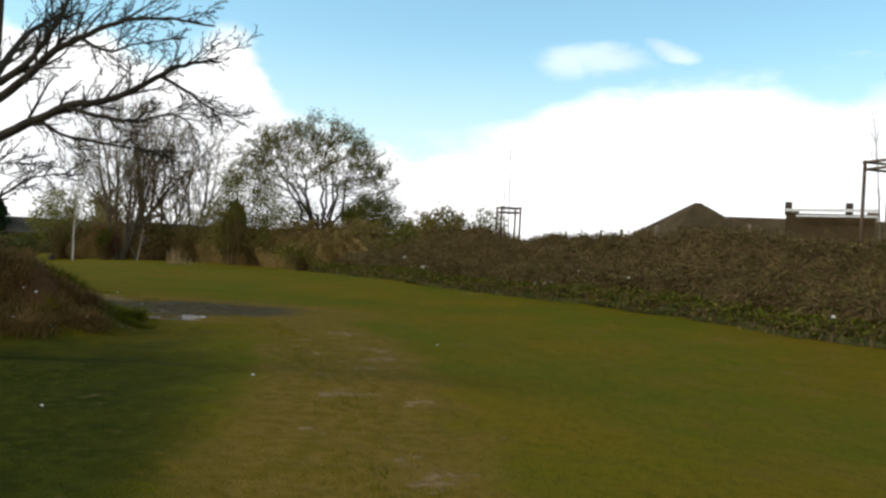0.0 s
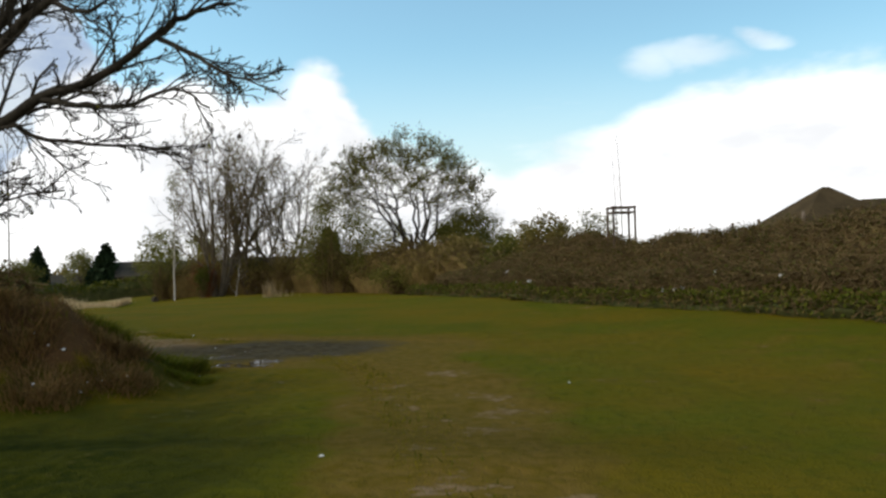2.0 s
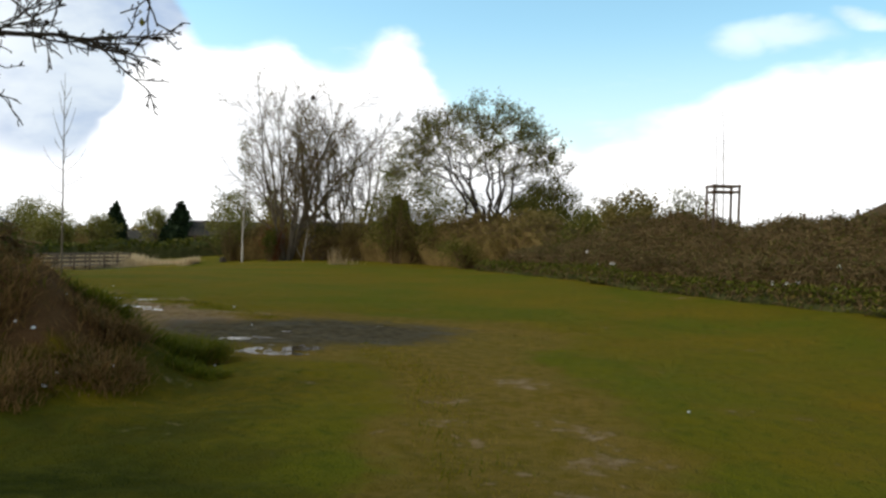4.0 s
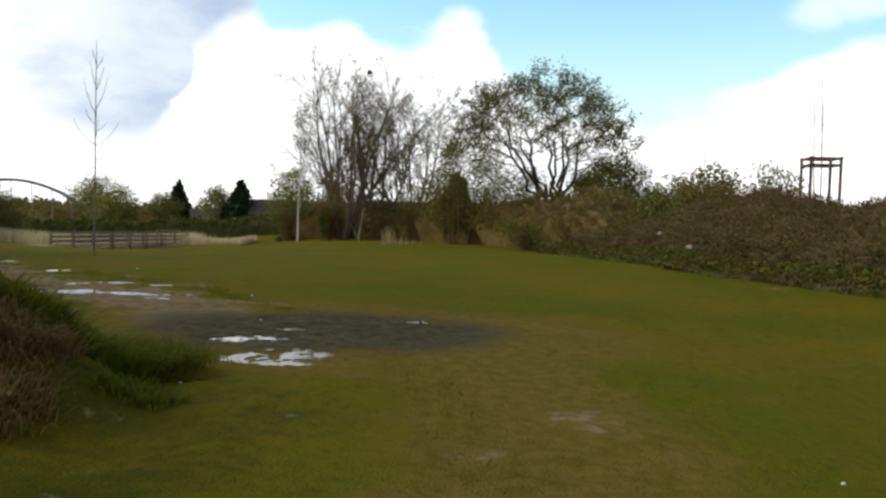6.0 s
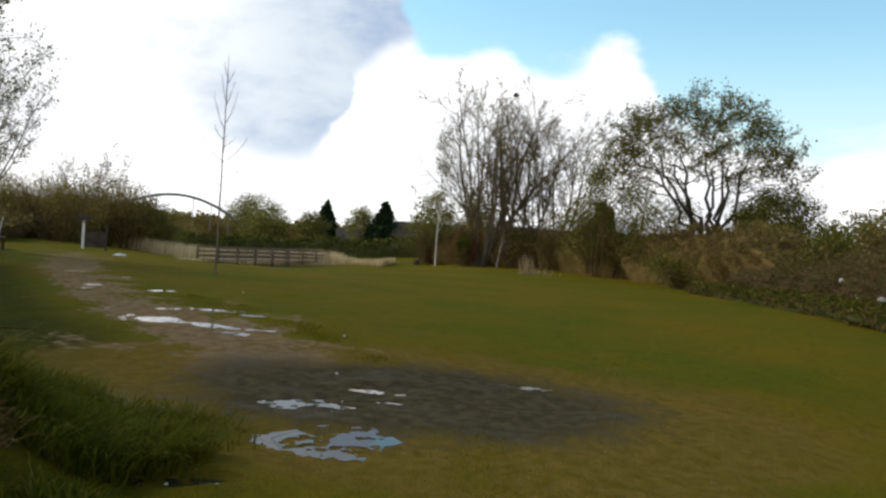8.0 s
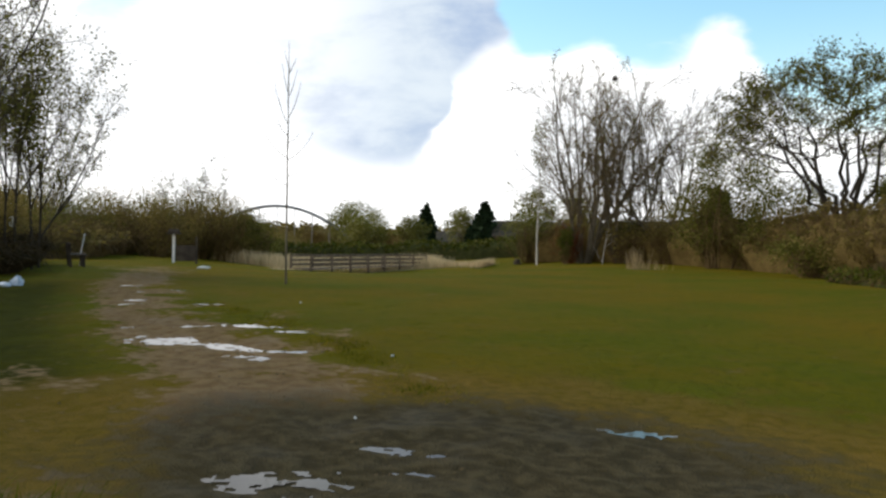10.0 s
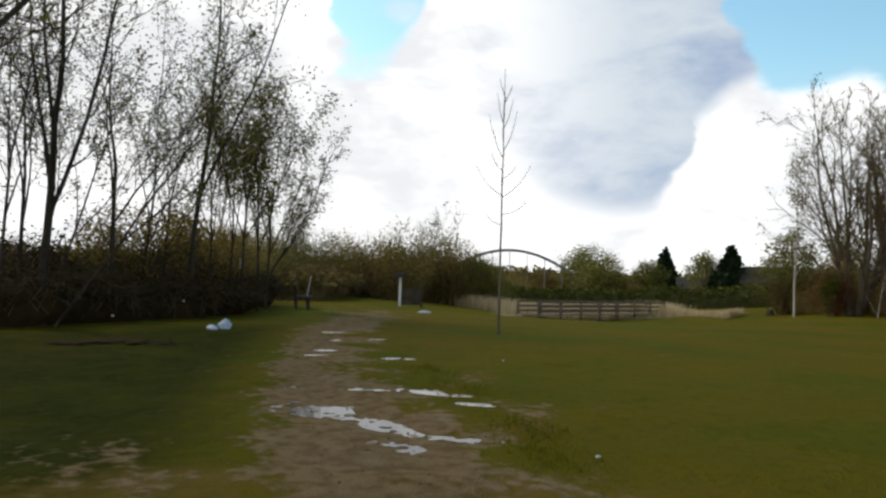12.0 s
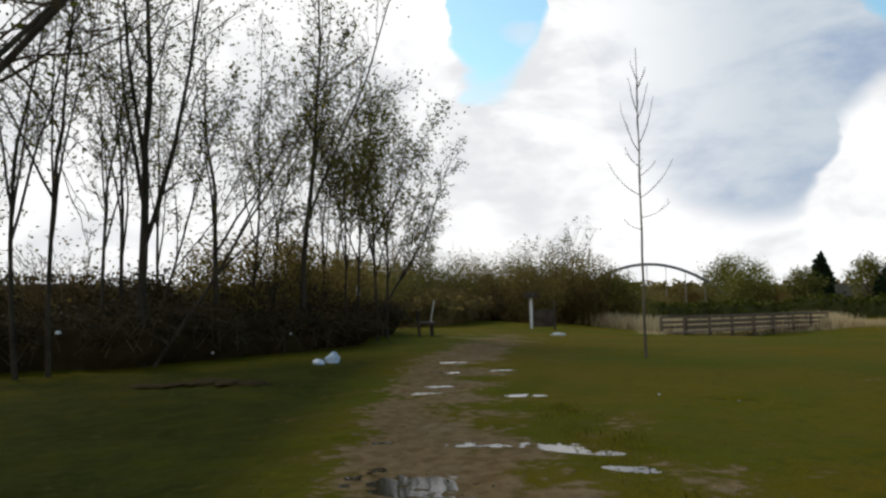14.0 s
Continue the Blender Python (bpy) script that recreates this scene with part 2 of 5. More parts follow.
def make_ground():
    mat, bsdf, (nodes, links, n, m, smooth, mix) = material("meadow", 0.95)
    pos = n("ShaderNodeNewGeometry").outputs["Position"]

    def noise_at(scale, detail=4.0, rough=0.55):
        return n("ShaderNodeTexNoise", {"Vector": pos, "Scale": scale, "Detail": detail, "Roughness": rough}).outputs[0]

    def mask(name):
        node = n("ShaderNodeAttribute")
        node.attribute_name = name
        return node.outputs["Fac"]

    broad, patch, tuft, blade = noise_at(0.22), noise_at(1.3), noise_at(7.0), noise_at(60.0, 3.0)
    green = mix(smooth(broad, 0.35, 0.65), (0.094, 0.092, 0.004), (0.146, 0.096, 0.005))
    green = mix(m("MULTIPLY", smooth(patch, 0.5, 0.75), 0.6), green, (0.150, 0.095, 0.010))
    green = mix(m("MULTIPLY", smooth(tuft, 0.5, 0.7), 0.5), green, (0.055, 0.066, 0.003))
    green = mix(m("MULTIPLY", smooth(blade, 0.45, 0.7), 0.45), green, (0.040, 0.045, 0.003))
    # long grass by tree and wood, their shade painted into the green
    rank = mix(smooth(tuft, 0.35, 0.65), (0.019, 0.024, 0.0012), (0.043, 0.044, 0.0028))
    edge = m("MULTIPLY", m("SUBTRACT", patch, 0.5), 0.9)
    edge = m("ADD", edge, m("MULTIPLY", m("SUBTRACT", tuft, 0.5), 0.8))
    green = mix(smooth(m("ADD", mask("lush_shade"), edge), 0.1, 1.05), green, rank)
    worn = mix(smooth(tuft, 0.35, 0.65), (0.175, 0.105, 0.022), (0.125, 0.080, 0.009))
    col = mix(smooth(m("ADD", mask("worn"), edge), 0.35, 0.75, 0.0, 0.8), green, worn)
    soil = mix(smooth(tuft, 0.35, 0.65), (0.165, 0.097, 0.04), (0.24, 0.152, 0.07))
    soil = mix(m("MULTIPLY", smooth(blade, 0.5, 0.7), 0.4), soil, (0.10, 0.072, 0.04))
    path = smooth(m("ADD", mask("path"), m("MULTIPLY", edge, 1.9)), 0.38, 0.8)
    col = mix(path, col, soil)
    black = mix(smooth(tuft, 0.35, 0.65), (0.05, 0.037, 0.017), (0.088, 0.065, 0.031))
    mud = smooth(m("ADD", mask("mud"), m("MULTIPLY", edge, 1.0)), 0.2, 0.85)
    col = mix(mud, col, black)
    earth = mix(smooth(patch, 0.5, 0.68), (0.095, 0.050, 0.020), (0.036, 0.042, 0.005))
    earth = mix(m("MULTIPLY", smooth(blade, 0.5, 0.7), 0.5), earth, (0.03, 0.02, 0.008))
    col = mix(smooth(m("ADD", mask("mound"), edge), 0.35, 0.7), col, earth)
    links.new(col, bsdf.inputs["Base Color"])
    wet = m("MULTIPLY", m("MAXIMUM", mud, path), smooth(patch, 0.4, 0.7))
    links.new(m("SUBTRACT", 0.95, m("MULTIPLY", wet, 0.35)), bsdf.inputs["Roughness"])
    rel = m("ADD", m("MULTIPLY", tuft, 1.0), m("MULTIPLY", blade, 0.5))
    links.new(n("ShaderNodeBump", {"Strength": 0.9, "Distance": 0.06, "Height": rel}).outputs[0], bsdf.inputs["Normal"])
    return mat


M["water"], M["ground"] = make_water(), make_ground()


# ---- the lie of the land ----
HEDGE = [(10.0, 8.0), (8.3, 11.5), (7.0, 14.5), (5.2, 18.0), (3.2, 21.6), (0.3, 25.2), (-2.4, 28.8), (-5.0, 33.8), (-8.4, 38.2)]
PATHWAY = [(-7.0, 15.3), (-9.7, 16.8), (-11.6, 17.6), (-15.2, 19.2), (-20.3, 22.0), (-28.0, 27.2), (-36.0, 32.5)]
TRAIL = [(0.3, -6.0), (0.0, 0.0), (-0.7, 5.0), (-1.3, 8.5), (-2.2, 12.0), (-3.6, 14.6)]
POOLS = [  # x, y, reach along and across, turn in degrees
    (-5.45, 13.8, 0.68, 0.4, 62), (-6.35, 14.5, 0.4, 0.24, 40), (-6.2, 15.45, 0.42, 0.085, 20), (-5.8, 15.2, 0.2, 0.07, 20), (-5.38, 12.45, 0.26, 0.1, 45),
    (-11.3, 17.15, 0.72, 0.34, 22), (-10.35, 17.3, 0.62, 0.24, 12), (-9.62, 17.55, 0.4, 0.14, 45), (-9.65, 16.95, 0.3, 0.15, 30),
    (-13.03, 17.53, 0.24, 0.1, 60), (-12.4, 18.25, 0.42, 0.11, 50), (-11.75, 18.8, 0.6, 0.18, 30), (-10.9, 18.75, 0.3, 0.14, 30),
    (-15.05, 20.35, 0.4, 0.16, 62), (-16.0, 19.3, 0.45, 0.13, 70), (-16.5, 19.8, 0.22, 0.12, 70), (-18.1, 20.6, 0.42, 0.16, 75), (-18.0, 21.55, 0.3, 0.1, 70),
    (-19.8, 21.6, 0.4, 0.16, 60), (-5.3, 16.98, 0.34, 0.13, 20), (-13.2, 22.0, 0.3, 0.07, 40)]
TURF = [(-13.4, 18.95, 0.5), (-15.4, 20.0, 0.6), (-12.7, 19.2, 0.5), (-18.9, 22.0, 0.8), (-17.0, 20.8, 0.5), (-14.4, 19.3, 0.45), (-10.9, 18.0, 0.3)]


SOIL = [  # x, y, reach: bare, trodden spots
    (-6.9, 13.6, 0.8), (-7.9, 14.7, 0.8), (-6.2, 12.9, 0.6), (-8.2, 17.2, 0.8), (-10.5, 18.9, 0.9), (-12.6, 19.6, 0.7), (-4.9, 16.6, 0.5), (-9.28, 14.8, 0.6),
    (-6.88, 14.2, 0.5), (-10.6, 15.0, 0.6), (-9.1, 16.8, 0.9), (-8.3, 15.5, 0.8), (-10.0, 14.5, 0.5), (-8.7, 16.3, 0.9),
    (-2.4, 10.73, 0.3), (-2.1, 10.27, 0.28), (-1.7, 9.6, 0.32), (-2.6, 11.5, 0.3), (-1.5, 10.9, 0.5), (-1.2, 10.0, 0.4), (-2.1, 12.6, 0.5), (-1.3, 9.2, 0.3), (-1.5, 8.4, 0.3), (-1.2, 7.4, 0.35), (-0.4, 7.4, 0.3), (-1.0, 5.6, 0.4), (-0.2, 4.8, 0.4)]


def to_line(x, y, line):
    """Distance from points to a polyline, and how far along it they lie."""
    best, along, run = np.full(np.shape(x), 1e9), np.zeros(np.shape(x)), 0.0
    for (ax, ay), (bx, by) in zip(line, line[1:]):
        dx, dy = bx - ax, by - ay
        size = math.hypot(dx, dy)
        k = np.clip(((x - ax) * dx + (y - ay) * dy) / size**2, 0, 1)
        d = np.hypot(x - ax - k * dx, y - ay - k * dy)
        along = np.where(d < best, run + k * size, along)
        best = np.minimum(best, d)
        run += size
    return best, along


def ease(v, lo, hi):
    k = np.clip((v - lo) / (hi - lo), 0, 1)
    return k * k * (3 - 2 * k)


GRAIN = np.random.default_rng(5).random((256, 256))


def lumps(x, y, scale):
    """Smooth random relief between -0.5 and 0.5."""
    u, v = np.asarray(x) / scale, np.asarray(y) / scale
    i, j = np.floor(u).astype(int), np.floor(v).astype(int)
    fu, fv = u - i, v - j
    fu, fv = fu * fu * (3 - 2 * fu), fv * fv * (3 - 2 * fv)
    g = lambda a, b: GRAIN[a % 256, b % 256]
    return (g(i, j) * (1 - fu) + g(i + 1, j) * fu) * (1 - fv) + (g(i, j + 1) * (1 - fu) + g(i + 1, j + 1) * fu) * fv - 0.5


def pool_depth(x, y):
    """1 in the middle of a pool, falling off beyond its rim."""
    deep = np.zeros(np.shape(x))
    for px, py, a, b, turn in POOLS:
        c, s = math.cos(radians(turn)), math.sin(radians(turn))
        u, v = ((x - px) * c + (y - py) * s) / a, (-(x - px) * s + (y - py) * c) / b
        deep = np.maximum(deep, np.exp(-(u * u + v * v) * 0.8))
    return deep


def mound_height(x, y):
    u, v = (x + 10.0) / 5.1, (y - 10.9) / 3.2
    r = np.sqrt(u * u + v * v) + lumps(x, y, 1.4) * 0.22
    return 1.16 * (1 - ease(r, 0.4, 1.02)) * (1 + 0.5 * lumps(x, y, 0.8) + 0.4 * lumps(x, y, 0.35))


def land(x, y):
    """Height of the ground."""
    x, y = np.asarray(x, float), np.asarray(y, float)
    r = np.hypot(x + 3, y - 8)
    az = np.degrees(np.arctan2(-(x + 3), y - 8))
    far = np.maximum(r - 22, 0)
    far = np.where(far > 50, 50 + (far - 50) * 0.0, far)
    z = -0.013 * far - 0.022 * far * np.exp(-(((az - 43) / 8) ** 2))
    z = z - 0.5 * np.exp(-(((far - 36) / 14) ** 2) - (((az - 39) / 13) ** 2))
    z = z - 0.6 * ease(far, 6, 30) * (1 - ease(far, 50, 64)) * np.exp(-(((az - 34.5) / 2.6) ** 2))
    near = np.exp(-((r / 40) ** 2))
    wet = pool_depth(x, y)
    calm = 1 - 0.85 * ease(wet, 0.05, 0.45)
    z = z + (lumps(x, y, 5.0) * 0.10 + (lumps(x, y, 0.9) * 0.05 + lumps(x, y, 0.3) * 0.03 + lumps(x, y, 0.15) * 0.02) * calm) * near
    d, _ = to_line(x, y, HEDGE)
    behind = x > np.interp(y, [q[1] for q in HEDGE], [q[0] for q in HEDGE])
    z = z + np.where(behind, 0.18 + 1.25 * ease(d, 0.4, 2.4) * (1 - ease(y, 30, 40)) * (1 - ease(d, 40, 90)), 0.18 * (1 - ease(d, 0.5, 6.0)))
    rut, _ = to_line(x, y, PATHWAY)
    rough = np.maximum(0.6 * ease(wet, 0.01, 0.1), 0.5 * (1 - ease(rut, 0.5, 2.0))) * calm
    z = z + rough * (lumps(x + 40, y, 0.42) * 0.06 + lumps(x, y + 40, 0.21) * 0.045)
    z = z - 0.02 * wet + mound_height(x, y)
    return z


def stand(x, y):
    return float(land(np.array([x]), np.array([y]))[0])


# ---- mesh tools ----
def mesh_from(name, verts, faces, mat, smooth=True, mats=None, index=None):
    me = bpy.data.meshes.new(name)
    me.from_pydata(verts, [], faces)
    for mt in mats or [mat]:
        me.materials.append(mt)
    if smooth:
        me.polygons.foreach_set("use_smooth", np.ones(len(me.polygons), bool))
    me.update()
    return me


def piece(name, me, parent=None, label="", at=None):
    ob = new(name, me)
    if parent is not None:
        ob.parent = parent
    if at is not None:
        ob.matrix_basis = at
    if label:
        ob["label"] = label
    return ob


def part(name, bm, mat, parent, label=""):
    me = bpy.data.meshes.new(name)
    bm.to_mesh(me)
    bm.free()
    me.materials.append(mat)
    return piece(name, me, parent, label)


def thing(name, x, y, label, category, z=None, turn=0.0, group="", kind=""):
    ob = new(name)
    ob.matrix_basis = pose(x, y, stand(x, y) if z is None else z, 0, 0, turn)
    return tagged(ob, label, category, group, kind)


def bar(bm, a, b, w, h, bevel=0.0):
    """A squared timber from a to b, w wide and h high."""
    a, b = Vector(a), Vector(b)
    d = b - a
    side = d.cross(Vector((0, 0, 1)))
    side = Vector((1, 0, 0)) if side.length < 1e-4 else side.normalized()
    up = side.cross(d).normalized()
    vs = [bm.verts.new(p + side * sx * w / 2 + up * sy * h / 2) for p in (a, b) for sx, sy in ((-1, -1), (1, -1), (1, 1), (-1, 1))]
    for f in ((3, 2, 1, 0), (4, 5, 6, 7), (0, 1, 5, 4), (1, 2, 6, 5), (2, 3, 7, 6), (3, 0, 4, 7)):
        bm.faces.new([vs[i] for i in f])
    if bevel:
        edges = {e for v in vs for e in v.link_edges}
        bmesh.ops.bevel(bm, geom=list(edges), offset=bevel, segments=1, affect="EDGES")


def timber(name, a, b, w, h, mat, parent, bevel=0.008, label=""):
    bm = bmesh.new()
    bar(bm, a, b, w, h, bevel)
    return part(name, bm, mat, parent, label)


class Wood:
    """Grows branching stems and leaves as plain vertex lists."""

    def __init__(self, seed):
        self.rng = random.Random(seed)
        self.stem, self.twig, self.leaf = ([], []), ([], []), ([], [])
        self.tips = []

    def tube(self, pts, radii, sides, store):
        verts, faces = store
        first = len(verts)
        for i, p in enumerate(pts):
            d = (pts[min(i + 1, len(pts) - 1)] - pts[max(i - 1, 0)]).normalized()
            a = d.orthogonal().normalized()
            b = d.cross(a)
            for k in range(sides):
                t = 2 * math.pi * k / sides
                verts.append(p + (a * math.cos(t) + b * math.sin(t)) * radii[i])
        for i in range(len(pts) - 1):
            for k in range(sides):
                n = (k + 1) % sides
                o = first + i * sides
                faces.append((o + k, o + n, o + sides + n, o + sides + k))

    def grow(self, start, way, size, radius, level, plan):
        rng, spec = self.rng, plan[level]
        steps = spec.get("steps", 5)
        pts, radii, p, d = [start], [radius], start.copy(), way.normalized()
        for i in range(steps):
            wob = spec.get("wobble", 0.15)
            d = (d + Vector((rng.gauss(0, wob), rng.gauss(0, wob), rng.gauss(0, wob) + spec.get("rise", 0.0)))).normalized()
            p = p + d * size / steps
            pts.append(p.copy())
            radii.append(max(radius * (1 - (1 - spec.get("taper", 0.35)) * (i + 1) / steps), plan[0].get("thin", 0.004)))
        self.tube(pts, radii, spec.get("sides", 5), self.stem if level <= plan[0].get("stems", 1) else self.twig)
        if level + 1 < len(plan):
            sub = plan[level + 1]
            count = sub["count"] if isinstance(sub["count"], int) else rng.randint(*sub["count"])
            lo = sub.get("from", 0.3)
            for c in range(count):
                k = lo + (1 - lo) * (c + rng.random()) / count
                f = min(k * steps, steps - 1e-3)
                i = int(f)
                at = pts[i].lerp(pts[i + 1], f - i)
                along = (pts[i + 1] - pts[i]).normalized()
                turn = rng.uniform(0, 2 * math.pi) if "spin" not in sub else c * 2.4 + rng.uniform(-0.4, 0.4)
                a = along.orthogonal().normalized()
                out = a * math.cos(turn) + along.cross(a) * math.sin(turn)
                ang = radians(rng.gauss(sub.get("angle", 45), sub.get("spread", 10)))
                if sub.get("leader") and c == count - 1:
                    at, ang = pts[-1], radians(5)
                new_way = along * math.cos(ang) + out * math.sin(ang)
                length = size * sub["ratio"] * rng.uniform(0.65, 1.2) * (1 - sub.get("narrow", 0.5) * (k - lo) / max(1 - lo, 1e-3))
                r = max(radii[i] * (0.95 if sub.get("leader") and c == count - 1 else sub.get("thick", 0.55)), plan[0].get("thin", 0.004))
                self.grow(at, new_way, length, r, level + 1, plan)
        else:
            self.tips += [q for q in pts[1:]]

    def leaves(self, count, size, spots=None, drift=0.15):
        rng = self.rng
        spots = spots or self.tips
        verts, faces = self.leaf
        for _ in range(count):
            p = rng.choice(spots) + Vector((rng.gauss(0, drift), rng.gauss(0, drift), rng.gauss(0, drift)))
            self.one_leaf(p, size * rng.uniform(0.6, 1.4))

    def one_leaf(self, p, s):
        rng = self.rng
        verts, faces = self.leaf
        a = Vector((rng.gauss(0, 1), rng.gauss(0, 1), rng.gauss(0, 0.7))).normalized()
        b = a.orthogonal().normalized()
        b = (b * math.cos(t := rng.uniform(0, 6.283)) + a.cross(b) * math.sin(t)) * 0.32
        o = len(verts)
        verts.extend((p, p + a * s * 0.5 + b * s, p + a * s, p + a * s * 0.5 - b * s))
        faces.append((o, o + 1, o + 2, o + 3))

    def build(self, parent, bark, twig, leaf, names=("trunk", "twig_mass", "crown"), labels=("", "", "")):
        for (verts, faces), mat, name, label in zip((self.stem, self.twig, self.leaf), (bark, twig, leaf), names, labels):
            if faces:
                ob = piece(name, mesh_from(name, verts, faces, mat, name != names[2]), parent, label)
                if name != "trunk":
                    ob["kind"] = "stuff"


UP = Vector((0, 0, 1))


def bare_tree(x, y, high, seed, label, plan, bark="bark", twig="twig", leaf="spring", leaves=0, leaf_size=0.09, stems=1, splay=0.1, category="tree", name="tree", keep=None, group="", drift=0.15, radius=None):
    ob = thing(name, x, y, label, category, group=group)
    w = Wood(seed)
    for i in range(stems):
        t = 6.283 * i / max(stems, 1) + w.rng.uniform(-0.5, 0.5)
        lean = splay * w.rng.uniform(0.4, 1.2) if stems > 1 else splay
        way = UP + Vector((math.cos(t), math.sin(t), 0)) * lean
        foot = Vector((math.cos(t), math.sin(t), 0)) * (0.12 * stems**0.5 if stems > 1 else 0) - UP * 0.12
        w.grow(foot, way, high * (w.rng.uniform(0.78, 1.0) if stems > 1 else 1.0), (radius or high * 0.011) * w.rng.uniform(0.8, 1.2), 0, plan)
    spots = [p for p in w.tips if keep is None or keep(p)]
    if leaves and spots:
        w.leaves(leaves, leaf_size, spots, drift)
    w.build(ob, M[bark], M[twig], M[leaf])
    return ob


def thicket(name, line, wide, high, seed, label, category, core="core", leaf="bramble", twig="twig_brown", leaves=8000, twigs=1500, leaf_size=0.12, rough=0.35, step=0.35, kind="", base=None, twig_len=0.9):
    """A long tangled bank of brambles or shrubs over a polyline."""
    rng = random.Random(seed)
    ob = tagged(new(name), label, category, kind=kind)
    runs = [math.dist(a, b) for a, b in zip(line, line[1:])]
    total = sum(runs)

    def spot(s):
        for (a, b), run in zip(zip(line, line[1:]), runs):
            if s <= run:
                k = s / run
                return a[0] + (b[0] - a[0]) * k, a[1] + (b[1] - a[1]) * k, (b[0] - a[0]) / run, (b[1] - a[1]) / run
            s -= run
        a, b = line[-2:]
        return b[0], b[1], (b[0] - a[0]) / runs[-1], (b[1] - a[1]) / runs[-1]

    def skin(s, k):
        """A point of the surface: k from 0 (front foot) over the top to 1 (back foot)."""
        x, y, dx, dy = spot(s)
        ends = min(1.0, 0.25 + min(s, total - s) / (wide * 0.8))
        ang = math.pi * k
        swell = 1 + rough * (lumps(s * 1.0, k * 3.0 + seed, 0.9) + 0.8 * lumps(s, k * 5.0 + seed, 0.33)) * 1.3
        side = -math.cos(ang) * (0.5 + 0.5 * math.sin(ang) ** 0.6) * wide / 2 * swell * ends
        up = max(math.sin(ang), 0) ** 0.55 * high * (1 + 0.35 * lumps(s, seed, 3.0)) * (0.75 + 0.25 * swell) * ends
        px, py = x + dy * side, y - dx * side
        return px, py, up

    n, around = max(2, int(total / step)), 14
    S = [[skin(total * i / n, j / around) for j in range(around + 1)] for i in range(n + 1)]
    flat = np.array(S).reshape(-1, 3)
    floor_z = land(flat[:, 0], flat[:, 1]) if base is None else np.full(len(flat), base)
    verts = [(x, y, z + h * 0.93 - 0.08) for (x, y, h), z in zip(flat, floor_z)]
    q = around + 1
    faces = [(i * q + j, i * q + j + 1, (i + 1) * q + j + 1, (i + 1) * q + j) for i in range(n) for j in range(around)]
    faces += [tuple(range(q)), tuple(n * q + j for j in reversed(range(q)))]
    # solid core added inside to stop light passing between the twigs
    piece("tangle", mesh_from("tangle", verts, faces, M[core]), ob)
    w = Wood(seed)
    for kind_of, count in (("twig", twigs), ("leaf", leaves)):
        pts = np.array([skin(rng.uniform(0, total), rng.uniform(0.03, 0.9)) for _ in range(count)]) if count else np.zeros((0, 3))
        zs = land(pts[:, 0], pts[:, 1]) if base is None and count else np.full(len(pts), base or 0.0)
        for (x, y, h), z in zip(pts, zs):
            p = Vector((x, y, z + h))
            if kind_of == "twig":
                d = Vector((rng.gauss(0, 0.5), rng.gauss(0, 0.5), rng.uniform(0.1, 1.0))).normalized()
                size = twig_len * rng.uniform(0.3, 1.1)
                bend = Vector((rng.gauss(0, 0.2), rng.gauss(0, 0.2), -0.15)) * size
                w.tube([p - d * size * 0.5, p + d * size * 0.1 , p + d * size * 0.5 + bend], [0.012, 0.009, 0.004], 3, w.twig)
            else:
                w.one_leaf(p + Vector((rng.gauss(0, 0.07), rng.gauss(0, 0.07), rng.gauss(0.03, 0.09))), leaf_size * rng.uniform(0.5, 1.5))
    w.build(ob, M[twig], M[twig], M[leaf], ("stem_tangle", "stem_tangle", "foliage"))
    return ob


# ---- plans of growth ----
PLAN_MULTI = [{"steps": 9, "wobble": 0.07, "rise": 0.045, "sides": 7, "taper": 0.18, "thin": 0.011}, {"count": (9, 12), "ratio": 0.46, "angle": 31, "spread": 9, "from": 0.18, "steps": 5, "rise": 0.05, "wobble": 0.1, "sides": 4, "thick": 0.5},
              {"count": (6, 8), "ratio": 0.45, "angle": 34, "from": 0.15, "steps": 4, "rise": 0.04, "sides": 3, "thick": 0.5}, {"count": (4, 6), "ratio": 0.5, "angle": 36, "from": 0.1, "steps": 3, "sides": 3, "thick": 0.55}]
PLAN_BROAD = [{"steps": 4, "wobble": 0.05, "sides": 8, "taper": 0.75, "thin": 0.009}, {"count": 12, "ratio": 3.25, "angle": 38, "spread": 10, "from": 0.62, "steps": 8, "rise": 0.035, "wobble": 0.085, "sides": 6, "thick": 0.55, "narrow": 0.0, "spin": 1},
              {"count": (8, 10), "ratio": 0.36, "angle": 40, "from": 0.25, "steps": 5, "rise": 0.02, "wobble": 0.18, "sides": 4, "thick": 0.5, "narrow": 0.3}, {"count": (5, 7), "ratio": 0.42, "angle": 42, "from": 0.2, "steps": 4, "wobble": 0.2, "sides": 3, "thick": 0.5},
              {"count": (2, 3), "ratio": 0.5, "angle": 40, "from": 0.2, "steps": 3, "wobble": 0.2, "sides": 3, "thick": 0.6}]
PLAN_POLE = [{"steps": 9, "wobble": 0.045, "rise": 0.03, "sides": 7, "taper": 0.2, "thin": 0.006}, {"count": (13, 16), "ratio": 0.36, "angle": 38, "spread": 11, "from": 0.2, "steps": 6, "rise": 0.07, "wobble": 0.12, "sides": 4, "thick": 0.45, "narrow": 0.55},
             {"count": (5, 7), "ratio": 0.45, "angle": 40, "from": 0.15, "steps": 4, "rise": 0.02, "wobble": 0.16, "sides": 3, "thick": 0.5}, {"count": (2, 3), "ratio": 0.5, "angle": 40, "from": 0.2, "steps": 3, "wobble": 0.2, "sides": 3, "thick": 0.55}]
